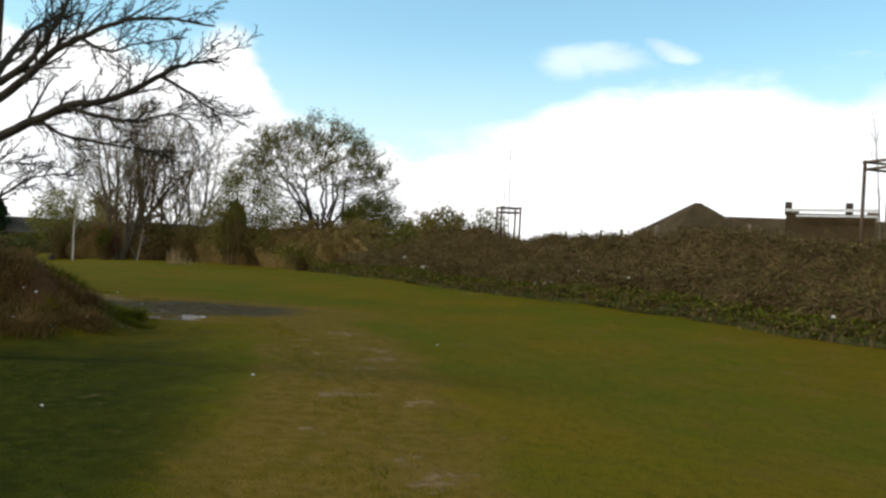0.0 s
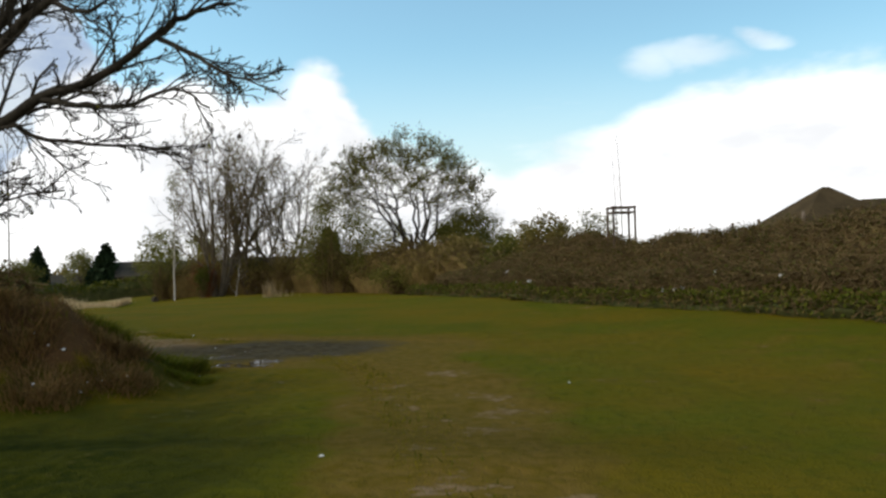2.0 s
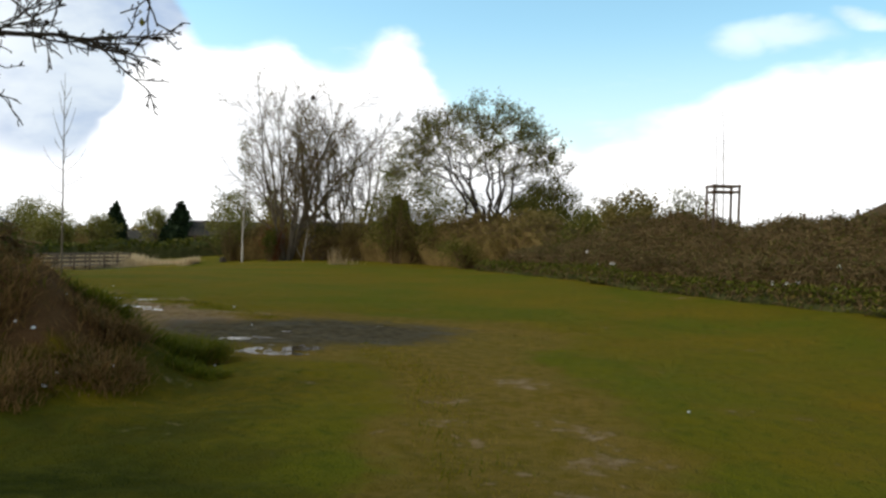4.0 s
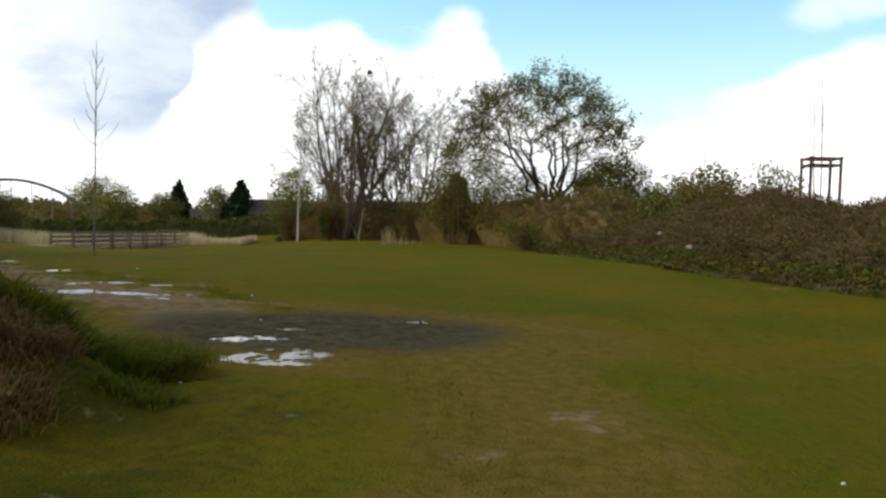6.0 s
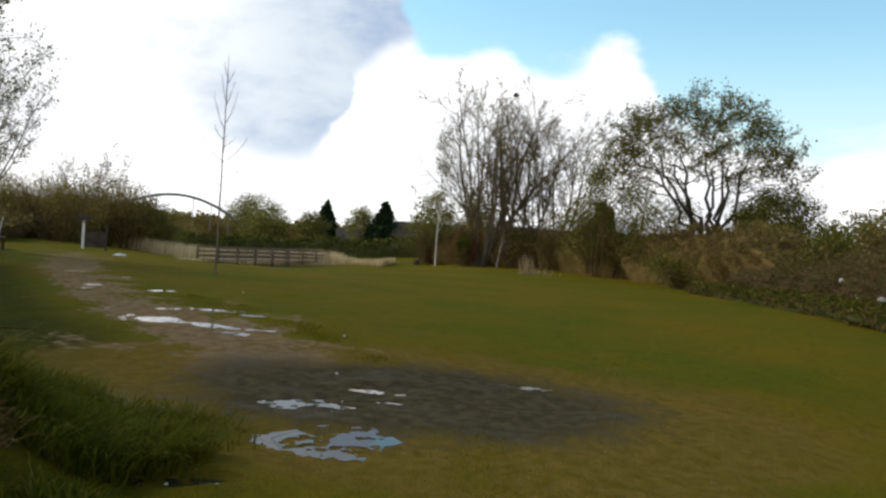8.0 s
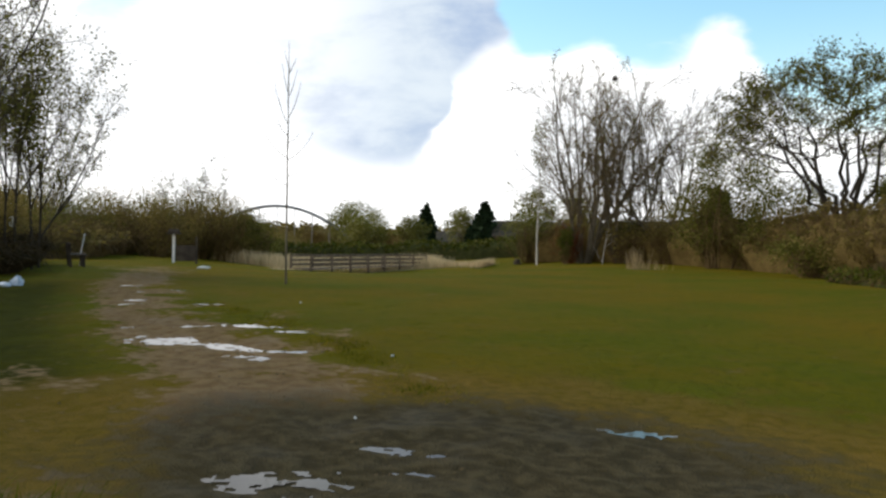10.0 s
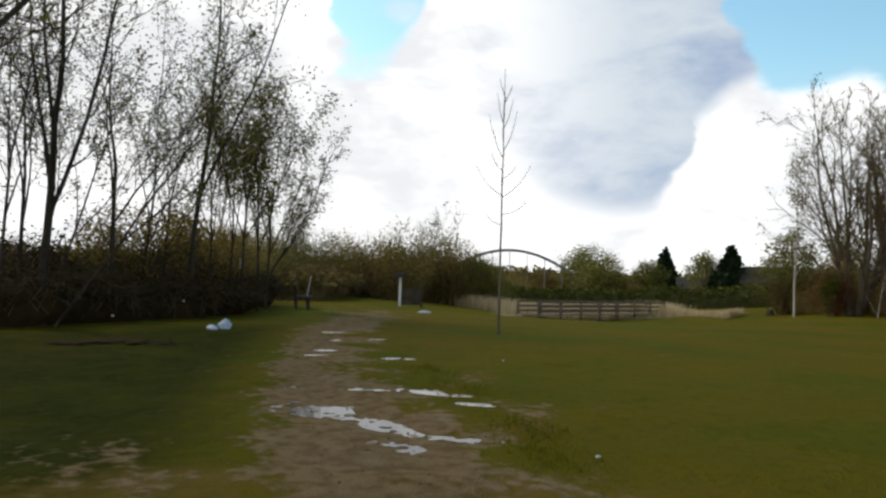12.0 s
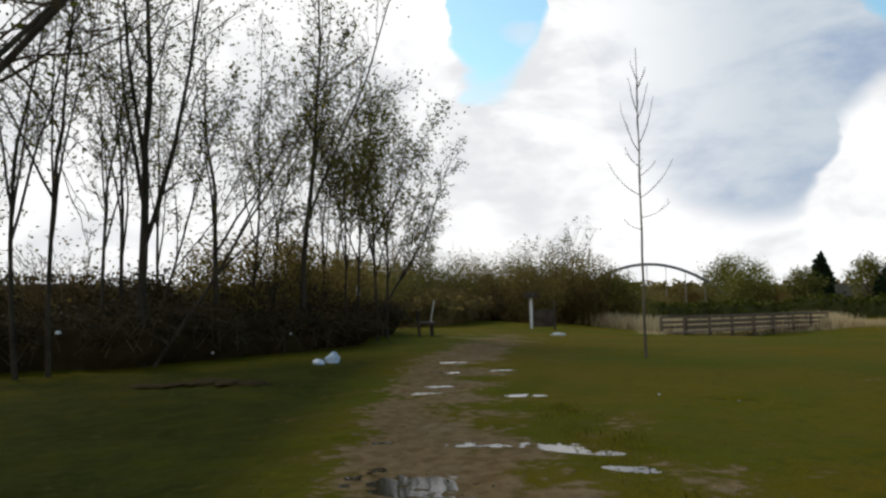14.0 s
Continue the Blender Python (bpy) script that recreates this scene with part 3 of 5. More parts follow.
PLAN_SAPLING = [{"steps": 12, "wobble": 0.008, "rise": 0.02, "sides": 7, "taper": 0.2, "thin": 0.006}, {"count": 15, "ratio": 0.2, "angle": 58, "spread": 8, "from": 0.42, "steps": 6, "rise": 0.16, "wobble": 0.06, "sides": 4, "thick": 0.35, "narrow": 0.55},
                {"count": 1, "ratio": 0.35, "angle": 35, "from": 0.4, "steps": 3, "sides": 3, "thick": 0.6}]
PLAN_SHRUB = [{"steps": 4, "wobble": 0.1, "rise": 0.05, "sides": 4, "taper": 0.3, "thin": 0.008}, {"count": (5, 6), "ratio": 0.55, "angle": 35, "from": 0.1, "steps": 4, "rise": 0.03, "sides": 3, "thick": 0.55, "wobble": 0.14},
              {"count": (3, 4), "ratio": 0.5, "angle": 38, "from": 0.15, "steps": 3, "sides": 3, "thick": 0.55, "wobble": 0.16}]

# ---- ground ----
def path_y(x):
    return np.interp(x, [q[0] for q in reversed(PATHWAY)], [q[1] for q in reversed(PATHWAY)])


def shaded_lushness(x, y):
    """Where the grass is long and untrodden, with shade painted into its dark green."""
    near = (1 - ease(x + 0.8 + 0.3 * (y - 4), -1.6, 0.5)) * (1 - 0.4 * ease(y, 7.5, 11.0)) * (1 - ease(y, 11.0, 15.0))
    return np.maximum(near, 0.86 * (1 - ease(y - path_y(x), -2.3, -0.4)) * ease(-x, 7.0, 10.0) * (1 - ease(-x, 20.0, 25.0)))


def make_land():
    def axis(lo, hi, step, far):
        inner = list(np.arange(lo, hi + 1e-6, step))
        gap, out = step, hi
        while out < far:
            gap *= 1.28
            out += gap
            inner.append(out)
        gap, out = step, lo
        while out > -far:
            gap *= 1.28
            out -= gap
            inner.insert(0, out)
        return np.array(inner)

    xs, ys = axis(-21.0, 5.0, 0.09, 2600), axis(1.0, 22.5, 0.09, 2600)
    X, Y = np.meshgrid(xs, ys, indexing="ij")
    Z = land(X, Y)
    nx, ny = len(xs), len(ys)
    verts = np.stack([X, Y, Z], -1).reshape(-1, 3)
    i, j = np.meshgrid(np.arange(nx - 1), np.arange(ny - 1), indexing="ij")
    a = (i * ny + j).ravel()
    faces = np.stack([a, a + ny, a + ny + 1, a + 1], -1)
    me = bpy.data.meshes.new("ground")
    me.from_pydata(verts.tolist(), [], faces.tolist())
    me.materials.append(M["ground"])
    me.polygons.foreach_set("use_smooth", np.ones(len(me.polygons), bool))
    x, y = verts[:, 0], verts[:, 1]
    dp, along = to_line(x, y, PATHWAY)
    width = 1.0 - 0.01 * along
    way_y = path_y(x)
    lush_shade = shaded_lushness(x, y)
    dt, _ = to_line(x, y, TRAIL)
    u, v = ((x + 5.9) * 0.88 + (y - 15.6) * 0.47) / 2.7, (-(x + 5.9) * 0.47 + (y - 15.6) * 0.88) / 1.95
    bare = np.zeros(len(x))
    for px, py, reach in SOIL:
        bare = np.maximum(bare, 0.5 * np.exp(-(((x - px) ** 2 + (y - py) ** 2) / reach**2)))
    turf = np.zeros(len(x))
    for px, py, reach in TURF:
        turf = np.maximum(turf, 0.75 * np.exp(-(((x - px) ** 2 + (y - py) ** 2) / reach**2)))
    for name, value in (("lush_shade", lush_shade), ("path", np.maximum(bare, 1 - ease(dp, width * 0.4, width * 1.5)) * (1 - turf)), ("worn", np.maximum(np.maximum(0.8 * (1 - ease(np.sqrt(u * u + v * v), 1.0, 2.3)), 0.42 * ease(x, -2.5, 3.0) * (1 - ease(y, 14, 26))), np.maximum(1.0 * (1 - ease(dt, 0.2, 1.9)), 0.42 * (1 - ease(np.abs(dp - 0.8 * (y > way_y)), 1.0, 3.2))))),
                        ("mud", 1 - ease(np.sqrt(u * u + v * v), 0.4, 1.3)), ("mound", ease(mound_height(x, y), 0.12, 0.6))):
        at = me.attributes.new(name, "FLOAT", "POINT")
        at.data.foreach_set("value", np.asarray(value, np.float32))
    tagged(new("ground", me), "worn olive-green meadow grass with muddy path", "ground", kind="structure")


make_land()


def pool(x, y, a, b, turn):
    """A sheet of standing water with a ragged shore, lying level over the low ground."""
    cell = 0.02
    c, q = math.cos(radians(turn)), math.sin(radians(turn))
    us, vs = np.arange(-1.35 * a, 1.35 * a, cell), np.arange(-1.5 * b, 1.5 * b, cell)
    U, V = np.meshgrid(us, vs, indexing="ij")
    X, Y = x + U * c - V * q, y + U * q + V * c
    wet = 1 - (U / a) ** 2 - (V / b) ** 2 + 1.7 * lumps(X, Y, 0.26) + 2.2 * lumps(X, Y + 9, 0.11) + 2.0 * lumps(X + 5, Y, 0.05)
    full = wet > 0.22
    if not full.any():
        return
    Z = land(X, Y)
    fit = np.linalg.lstsq(np.stack([X[full], Y[full], np.ones(full.sum())], -1), Z[full], rcond=None)[0]
    level = X * fit[0] * 0.5 + Y * fit[1] * 0.5
    level = level + np.percentile((Z - level)[full], 70)
    cells = full[:-1, :-1] & full[1:, :-1] & full[1:, 1:] & full[:-1, 1:]
    index, verts, faces = {}, [], []
    for i, j in zip(*np.nonzero(cells)):
        ring = []
        for key in ((i, j), (i + 1, j), (i + 1, j + 1), (i, j + 1)):
            if key not in index:
                index[key] = len(verts)
                verts.append((X[key], Y[key], level[key]))
            ring.append(index[key])
        faces.append(tuple(ring))
    ob = new("puddle", mesh_from("puddle", verts, faces, M["water"], False))
    tagged(ob, "shallow ragged rain puddle reflecting the bright sky", "puddle", "puddles on the path", "structure")


for p in POOLS:
    pool(*p)
# ---- large growth ----
thicket("bramble_bank", [(x + 1.1, y + 0.6) for x, y in HEDGE], 2.7, 0.85, 11, "brown-green bramble and bracken bank along the meadow", "hedge", leaves=75000, twigs=24000, leaf_size=0.06, twig_len=0.8, rough=0.4)
thicket("rank_grass", [(x - 0.15, y - 0.1) for x, y in HEDGE], 1.0, 0.3, 12, "rank green grass and nettles below the bank", "grass", core="core_green", leaf="bramble_green", twig="twig_brown", leaves=20000, twigs=3000, leaf_size=0.08, rough=0.7, twig_len=0.5)
bare_tree(-29.5, 61.4, 12.9, 21, "tall bare multi-stemmed tree with a dark lump", PLAN_MULTI, "bark_pale", "twig_brown", "spring", 2500, 0.12, stems=9, splay=0.44, radius=0.13)
bare_tree(-27.4, 62.6, 11.9, 24, "tall bare multi-stemmed tree between its neighbours", PLAN_MULTI, "bark_pale", "twig_brown", "spring", 1500, 0.12, stems=6, splay=0.38, radius=0.12)
bare_tree(-25.0, 63.2, 11.4, 22, "tall bare multi-stemmed tree beside its twin", PLAN_MULTI, "bark_pale", "twig", "spring", 1500, 0.12, stems=7, splay=0.46, radius=0.115)
bare_tree(-32.9, 60.7, 9.2, 23, "slender white-barked birch with thin crown", PLAN_POLE, "bark_birch", "twig", "spring", 1400, 0.13, radius=0.06, splay=0.0)
spreading = thing("tree", -10.0, 47.4, "broad spreading tree with young spring leaves", "tree")
w = Wood(31)
PLAN_TIP = [{"thin": 0.008, "stems": 1}, {}, {"steps": 5, "wobble": 0.2, "sides": 4, "taper": 0.3}, {"count": (5, 7), "ratio": 0.5, "angle": 42, "from": 0.15, "steps": 4, "wobble": 0.2, "sides": 3, "thick": 0.55, "narrow": 0.2},
            {"count": (3, 4), "ratio": 0.5, "angle": 40, "from": 0.2, "steps": 3, "wobble": 0.2, "sides": 3, "thick": 0.6}]


def bend(a, b, sag, rng, steps=7):
    """A curved, slightly crooked way from a to b."""
    out = []
    for i in range(steps + 1):
        k = i / steps
        q = a.lerp(b, k) + UP * sag * math.sin(math.pi * k)
        if 0 < i < steps:
            q += Vector((rng.gauss(0, 1), rng.gauss(0, 1), rng.gauss(0, 1))) * 0.025 * (b - a).length
        out.append(q)
    return out


def dome_tree(w, fork, centre, wide, high, limbs, boughs):
    """Limbs spread from a low fork; boughs leave them for the shell of a domed crown, where the twigs and leaves are."""
    w.tube([Vector((0, 0, -0.3)), Vector((0.02, 0, fork * 0.5)), Vector((0.05, 0, fork))], [0.27, 0.2, 0.19], 9, w.stem)
    nodes = []
    for k in range(limbs):
        t = k * 2.4 + 0.5
        reach = wide * (0.3 + 0.32 * ((k * 5) % limbs) / limbs)
        end = centre + Vector((math.cos(t) * reach, math.sin(t) * reach, high * (0.42 - 0.35 * reach / wide)))
        way = bend(Vector((0.05, 0, fork - 0.12)), end, -0.45, w.rng, 9)
        radii = [0.14 * (1 - 0.7 * i / 9) for i in range(10)]
        w.tube(way, radii, 7, w.stem)
        nodes += [(q, r) for q, r in zip(way[2:], radii[2:])]
    for k in range(boughs):
        z = 1.0 - 1.02 * (k + 0.5) / boughs
        t, flat = k * 2.399, math.sqrt(max(0, 1 - z * z))
        lump = w.rng.uniform(0.78, 1.05)
        end = centre + Vector((math.cos(t) * flat * wide * lump, math.sin(t) * flat * wide * lump, z * high * lump))
        at, r = min(nodes, key=lambda n: (n[0] - end).length + 2.5 * max(0, n[0].z - end.z + 0.5))
        way = bend(at, end, 0.12, w.rng, 6)
        w.tube(way, [max(0.02, r * 0.5) * (1 - 0.7 * i / 6) for i in range(7)], 5, w.stem)
        nodes += [(q, 0.03) for q in way[2:4]]
        for i in (4, 5, 6):
            out = (way[i] - centre).normalized()
            w.grow(way[i], out + Vector((w.rng.gauss(0, 0.6), w.rng.gauss(0, 0.6), w.rng.gauss(0.1, 0.5))), w.rng.uniform(0.7, 1.25), 0.016, 2, PLAN_TIP)


dome_tree(w, 1.7, Vector((-1.0, -0.4, 5.0)), 4.35, 3.35, 9, 90)
top = Vector((-1.0, -0.4, 4.6))
w.leaves(14500, 0.115, [p for p in w.tips if (p - top).length > 3.1 + 0.9 * w.rng.random() and p.z > 3.6 + 2.6 * w.rng.random()], 0.12)
w.build(spreading, M["bark"], M["twig"], M["spring_dark"])
sapling = thing("sapling", -19.12, 25.65, "tall thin bare sapling standing in the meadow", "sapling")
w = Wood(41)
stem = [Vector((0.006 * math.sin(k * 1.7), 0.008 * math.cos(k * 2.3), -0.1 + 6.45 * k / 12)) for k in range(13)]
w.tube(stem, [0.032 * (1 - 0.82 * k / 12) for k in range(13)], 8, w.stem)
PLAN_SPRAY = [{"thin": 0.0045, "stems": 1}, {}, {"count": 0, "steps": 7, "wobble": 0.05, "rise": 0.14, "sides": 4, "taper": 0.35}, {"count": (0, 2), "ratio": 0.35, "angle": 30, "from": 0.4, "steps": 4, "rise": 0.1, "sides": 3, "thick": 0.7}]
SPRAYS = [  # height, bearing in degrees, length, rise
    (3.25, 64, 1.25, 0.45), (3.3, 246, 1.15, 0.4), (2.85, 70, 0.85, 0.0), (2.6, 240, 0.5, 0.1), (3.9, 240, 0.6, 0.5), (3.7, 50, 0.5, 0.4), (4.2, 242, 1.1, 1.3), (4.35, 62, 1.2, 1.6), (4.6, 300, 0.8, 1.2),
    (4.9, 60, 0.9, 1.8), (5.0, 245, 0.9, 1.9), (5.2, 130, 0.7, 1.6), (5.5, 30, 0.55, 1.8), (5.7, 250, 0.45, 2.0), (4.0, 140, 0.7, 0.8), (3.5, 330, 0.7, 0.6)]
for up, bearing, size, rise in SPRAYS:
    t = radians(bearing)
    w.grow(Vector((0, 0, up)), Vector((math.cos(t), math.sin(t), rise)), size * 0.85, 0.011, 2, PLAN_SPRAY)
w.build(sapling, M["bark_pale"], M["twig"], M["spring"])

# ---- big tree beside the mound ----
big = thing("tree", -5.36, 8.0, "large bare spring tree overhanging the meadow", "tree", z=0.166)
big.scale = (0.885, 0.885, 0.885)
w = Wood(51)
PLAN_BOUGH = [{"thin": 0.0038, "stems": 2}, {}, {"count": (10, 13), "ratio": 0.3, "angle": 38, "from": 0.12, "steps": 8, "rise": 0.015, "wobble": 0.085, "sides": 5, "thick": 0.5, "taper": 0.3}, {"count": (6, 8), "ratio": 0.48, "angle": 34, "from": 0.15, "steps": 6, "rise": 0.02, "wobble": 0.12, "sides": 3, "thick": 0.5},
              {"count": (3, 4), "ratio": 0.42, "angle": 36, "from": 0.2, "steps": 4, "rise": 0.05, "wobble": 0.16, "sides": 3, "thick": 0.6}]
TRUNK = [(-0.12, 0.0, -0.2), (-0.08, 0.0, 1.0), (0.0, 0.0, 2.2), (0.13, -0.03, 3.04), (0.2, -0.05, 3.74), (0.28, -0.1, 5.2)]
BOUGHS = [  # radius at the foot, way
    (0.05, [(0.1, -0.02, 2.41), (0.69, -0.15, 2.67), (1.26, -0.28, 2.88), (1.88, -0.42, 2.98), (2.45, -0.54, 3.23), (2.83, -0.63, 3.37), (3.2, -0.73, 3.36)]),
    (0.019, [(2.45, -0.54, 3.23), (2.85, -0.63, 3.01), (3.18, -0.71, 2.82), (3.47, -0.77, 2.79)]),
    (0.024, [(1.26, -0.28, 2.86), (1.67, -0.4, 2.77), (2.18, -0.55, 2.7), (2.65, -0.65, 2.78), (3.0, -0.75, 2.6)]),
    (0.02, [(0.85, -0.19, 2.73), (1.24, -0.2, 2.54), (2.05, -0.2, 2.44), (2.4, -0.2, 2.4)]),
    (0.045, [(0.16, -0.04, 2.88), (0.67, -0.15, 3.24), (1.04, -0.23, 3.54), (1.38, -0.31, 3.67), (1.85, -0.41, 3.84), (2.41, -0.54, 3.86), (3.1, -0.7, 3.76)]),
    (0.02, [(1.38, -0.31, 3.67), (1.75, -0.45, 3.5), (2.14, -0.6, 3.54), (2.8, -0.8, 3.6)]),
    (0.04, [(0.25, -0.06, 3.16), (0.74, -0.16, 3.46), (1.14, -0.25, 4.06), (1.5, -0.31, 4.8)]),
    (0.016, [(0.03, -0.01, 1.6), (0.49, -0.11, 1.88), (0.95, -0.21, 2.07), (1.5, -0.34, 2.09)]),
    (0.011, [(0.05, -0.01, 2.1), (0.39, -0.09, 2.2), (1.1, -0.24, 2.21)]),
    (0.045, [(0.1, 0.0, 2.6), (-0.8, 0.5, 3.6), (-1.9, 0.8, 4.4)]), (0.04, [(0.12, 0.0, 3.0), (-0.5, -0.9, 4.0), (-1.0, -1.8, 4.9)]), (0.04, [(0.15, 0.0, 3.2), (0.0, 1.0, 4.1), (0.2, 1.9, 4.6)])]
w.tube([Vector(p) for p in TRUNK], [0.17, 0.135, 0.11, 0.085, 0.06, 0.03], 10, w.stem)
for radius, way in BOUGHS:
    pts = [Vector(p) for p in way]
    fine, total = [], sum((b - a).length for a, b in zip(pts, pts[1:]))
    for i in range(len(pts) - 1):
        before, after = pts[max(i - 1, 0)], pts[min(i + 2, len(pts) - 1)]
        for k in range(4):
            t = k / 4
            a, b = pts[i], pts[i + 1]
            q = 0.5 * (2 * a + (b - before) * t + (2 * before - 5 * a + 4 * b - after) * t * t + (3 * a - before - 3 * b + after) * t**3)
            fine.append(q + Vector((w.rng.gauss(0, 1), w.rng.gauss(0, 1), w.rng.gauss(0, 1))) * 0.006)
    fine.append(pts[-1])
    count = len(fine)
    radii = [max(1.25 * radius * (1 - 0.82 * i / (count - 1)), 0.008) for i in range(count)]
    w.tube(fine, radii, 7, w.stem)
    for c in range(int(6 + 5.0 * total)):
        i = int((0.16 + 0.84 * (c + w.rng.random()) / int(6 + 5.0 * total)) * (count - 2))
        along = (fine[i + 1] - fine[i]).normalized()
        side = along.orthogonal().normalized()
        turn = w.rng.uniform(0, 6.283)
        out = side * math.cos(turn) + along.cross(side) * math.sin(turn)
        out.y *= 0.7
        w.grow(fine[i], along * 1.05 + out * w.rng.uniform(0.3, 0.75), w.rng.uniform(0.4, 1.05) * (0.6 + 0.12 * total) * (1 - 0.45 * i / count), max(radii[i] * 0.42, 0.008), 2, PLAN_BOUGH)
w.leaves(400, 0.03, drift=0.01)
w.build(big, M["bark"], M["bark"], M["spring_dark"])
bare_tree(-17.9, 12.3, 3.0, 52, "bare tree overhanging the grass by the wood", PLAN_BROAD, "bark", "twig", "spring_dark", 2500, 0.08, radius=0.17, drift=0.1)

# ---- the mound's growth ----
thicket("mound_brambles", [(-13.5, 9.6), (-11.0, 10.6), (-8.6, 11.0), (-7.4, 12.0)], 2.0, 0.3, 55, "dead brown brambles over the earth mound", "brambles", leaves=12000, twigs=3600, leaf_size=0.05, rough=0.8, twig_len=0.55)

# ---- bushes and woods round the meadow ----
def bush(x, y, high, wide, seed, label, leaf="bush", leaves=5000, leaf_size=0.16, twig="twig_brown", stems=None, fullness=0.55):
    """A rounded shrub: stems fanning from the ground and leaves in clumps through an uneven dome."""
    ob = thing("bush", x, y, label, "bush")
    w = Wood(seed)
    rng = w.rng
    for i in range(stems or 14):
        t = rng.uniform(0, 6.283)
        k = rng.random() ** 0.6 * 0.42
        way = Vector((math.cos(t) * k * wide, math.sin(t) * k * wide, high * rng.uniform(0.7, 1.0)))
        foot = Vector((math.cos(t), math.sin(t), 0)) * k * wide * 0.35 - UP * 0.1
        w.grow(foot, way, way.length * rng.uniform(0.55, 0.72), 0.012 + 0.006 * high, 0, PLAN_SHRUB)
    spots = []
    for _ in range(60):
        d = Vector((rng.gauss(0, 1), rng.gauss(0, 1), rng.gauss(0, 1))).normalized() * rng.random() ** 0.4
        spots.append(Vector((d.x * wide * 0.46, d.y * wide * 0.46, high * (fullness + (0.93 - fullness) * d.z if d.z > 0 else fullness * (1 + d.z * 0.95)))))
    size = wide * 0.075
    for _ in range(leaves):
        c = rng.choice(spots)
        w.one_leaf(c + Vector((rng.gauss(0, size), rng.gauss(0, size), rng.gauss(0, size * 0.9))), leaf_size * rng.uniform(0.6, 1.4))
    w.build(ob, M[twig], M[twig], M[leaf])
    return ob


bush(-7.2, 47.9, 4.9, 4.2, 61, "dense olive-green bush beneath the spreading tree", leaf="spring_dark", leaves=24000, leaf_size=0.1, stems=22)
bush(-5.2, 48.4, 3.4, 2.0, 62, "grey-green bush behind the bramble hedge", leaf="spring_dark", leaves=4500, leaf_size=0.11)
bush(-4.2, 46.2, 4.1, 1.6, 63, "reddish-brown bare bush behind the hedge", leaf="dusk_leaves", leaves=3000, leaf_size=0.09)
bush(-2.6, 43.3, 4.0, 2.6, 64, "olive-green bush rising behind the hedge", leaf="spring_dark", leaves=8000, leaf_size=0.1)
bush(-0.2, 34.5, 2.9, 1.8, 65, "thin brown bush behind the hedge", leaf="spring_dark", leaves=2600, leaf_size=0.08)
bush(-1.9, 37.0, 2.6, 1.4, 66, "thin brown bush behind the hedge", leaf="spring_dark", leaves=2000, leaf_size=0.08)
bush(-13.7, 51.5, 5.4, 4.6, 67, "olive-green leafing bush between two trees", leaf="spring_dark", leaves=8000, leaf_size=0.11)
bush(-17.6, 54.0, 7.4, 5.6, 68, "olive-green leafing bush between two trees", leaf="spring_dark", leaves=14000, leaf_size=0.11)
thicket("undergrowth", [(-37.0, 66.0), (-30.0, 65.5), (-24.0, 62.5), (-17.0, 56.0), (-12.0, 49.6), (-7.5, 43.0), (-4.8, 38.5)], 3.2, 2.3, 71, "dark brown undergrowth at the meadow's edge", "undergrowth", leaf="dusk_leaves", leaves=9000, twigs=4500, leaf_size=0.2, step=0.7, twig_len=1.6, rough=0.7)
EDGE = [(-36.5, 65.0, 3.4, 3.6), (-33.8, 66.5, 3.0, 4.0), (-31.0, 64.0, 3.6, 3.4), (-27.0, 63.5, 3.2, 4.0), (-23.2, 61.0, 3.4, 3.6), (-21.0, 60.0, 4.0, 3.8), (-18.8, 57.0, 3.2, 3.4), (-15.6, 54.0, 3.2, 3.4), (-12.4, 50.5, 2.8, 3.2), (-10.9, 45.6, 1.3, 3.0), (-8.6, 43.6, 1.5, 2.8), (-6.6, 41.2, 2.3, 2.6), (-4.0, 38.6, 2.2, 2.4), (-2.2, 35.2, 2.2, 2.2)]
for i, (x, y, high, wide) in enumerate(EDGE):
    bush(x, y, high * 1.3, wide * 1.15, 270 + i, "brown twiggy scrub along the meadow's edge", leaf="dusk_leaves" if i % 3 else "spring_dark", leaves=4200, leaf_size=0.1, stems=26)
bush(-29.9, 60.2, 4.2, 2.0, 72, "red-stemmed leafless shrub at the foot of trees", leaf="dusk_leaves", leaves=300, twig="twig_red", stems=34)
bush(-26.5, 60.8, 3.0, 3.0, 73, "brown leafless shrub at the foot of trees", leaf="dusk_leaves", leaves=600, stems=24)
bush(-29.5, 58.8, 2.7, 1.3, 94, "small dark evergreen shrub at the meadow's edge", leaf="bush", leaves=3500, leaf_size=0.09)
white = thing("birch", -26.9, 59.0, "slender leaning white birch stem before the trees", "birch")
w = Wood(76)
w.grow(Vector((0, 0, -0.1)), UP + Vector((0.17, 0.07, 0)), 2.6, 0.026, 0, PLAN_SHRUB)
w.build(white, M["bark_birch"], M["twig"], M["spring"])
conifer_spots = [(-20.6, 62.5, 5.0, 2.2, 93, "small dark evergreen among the bare scrub")]


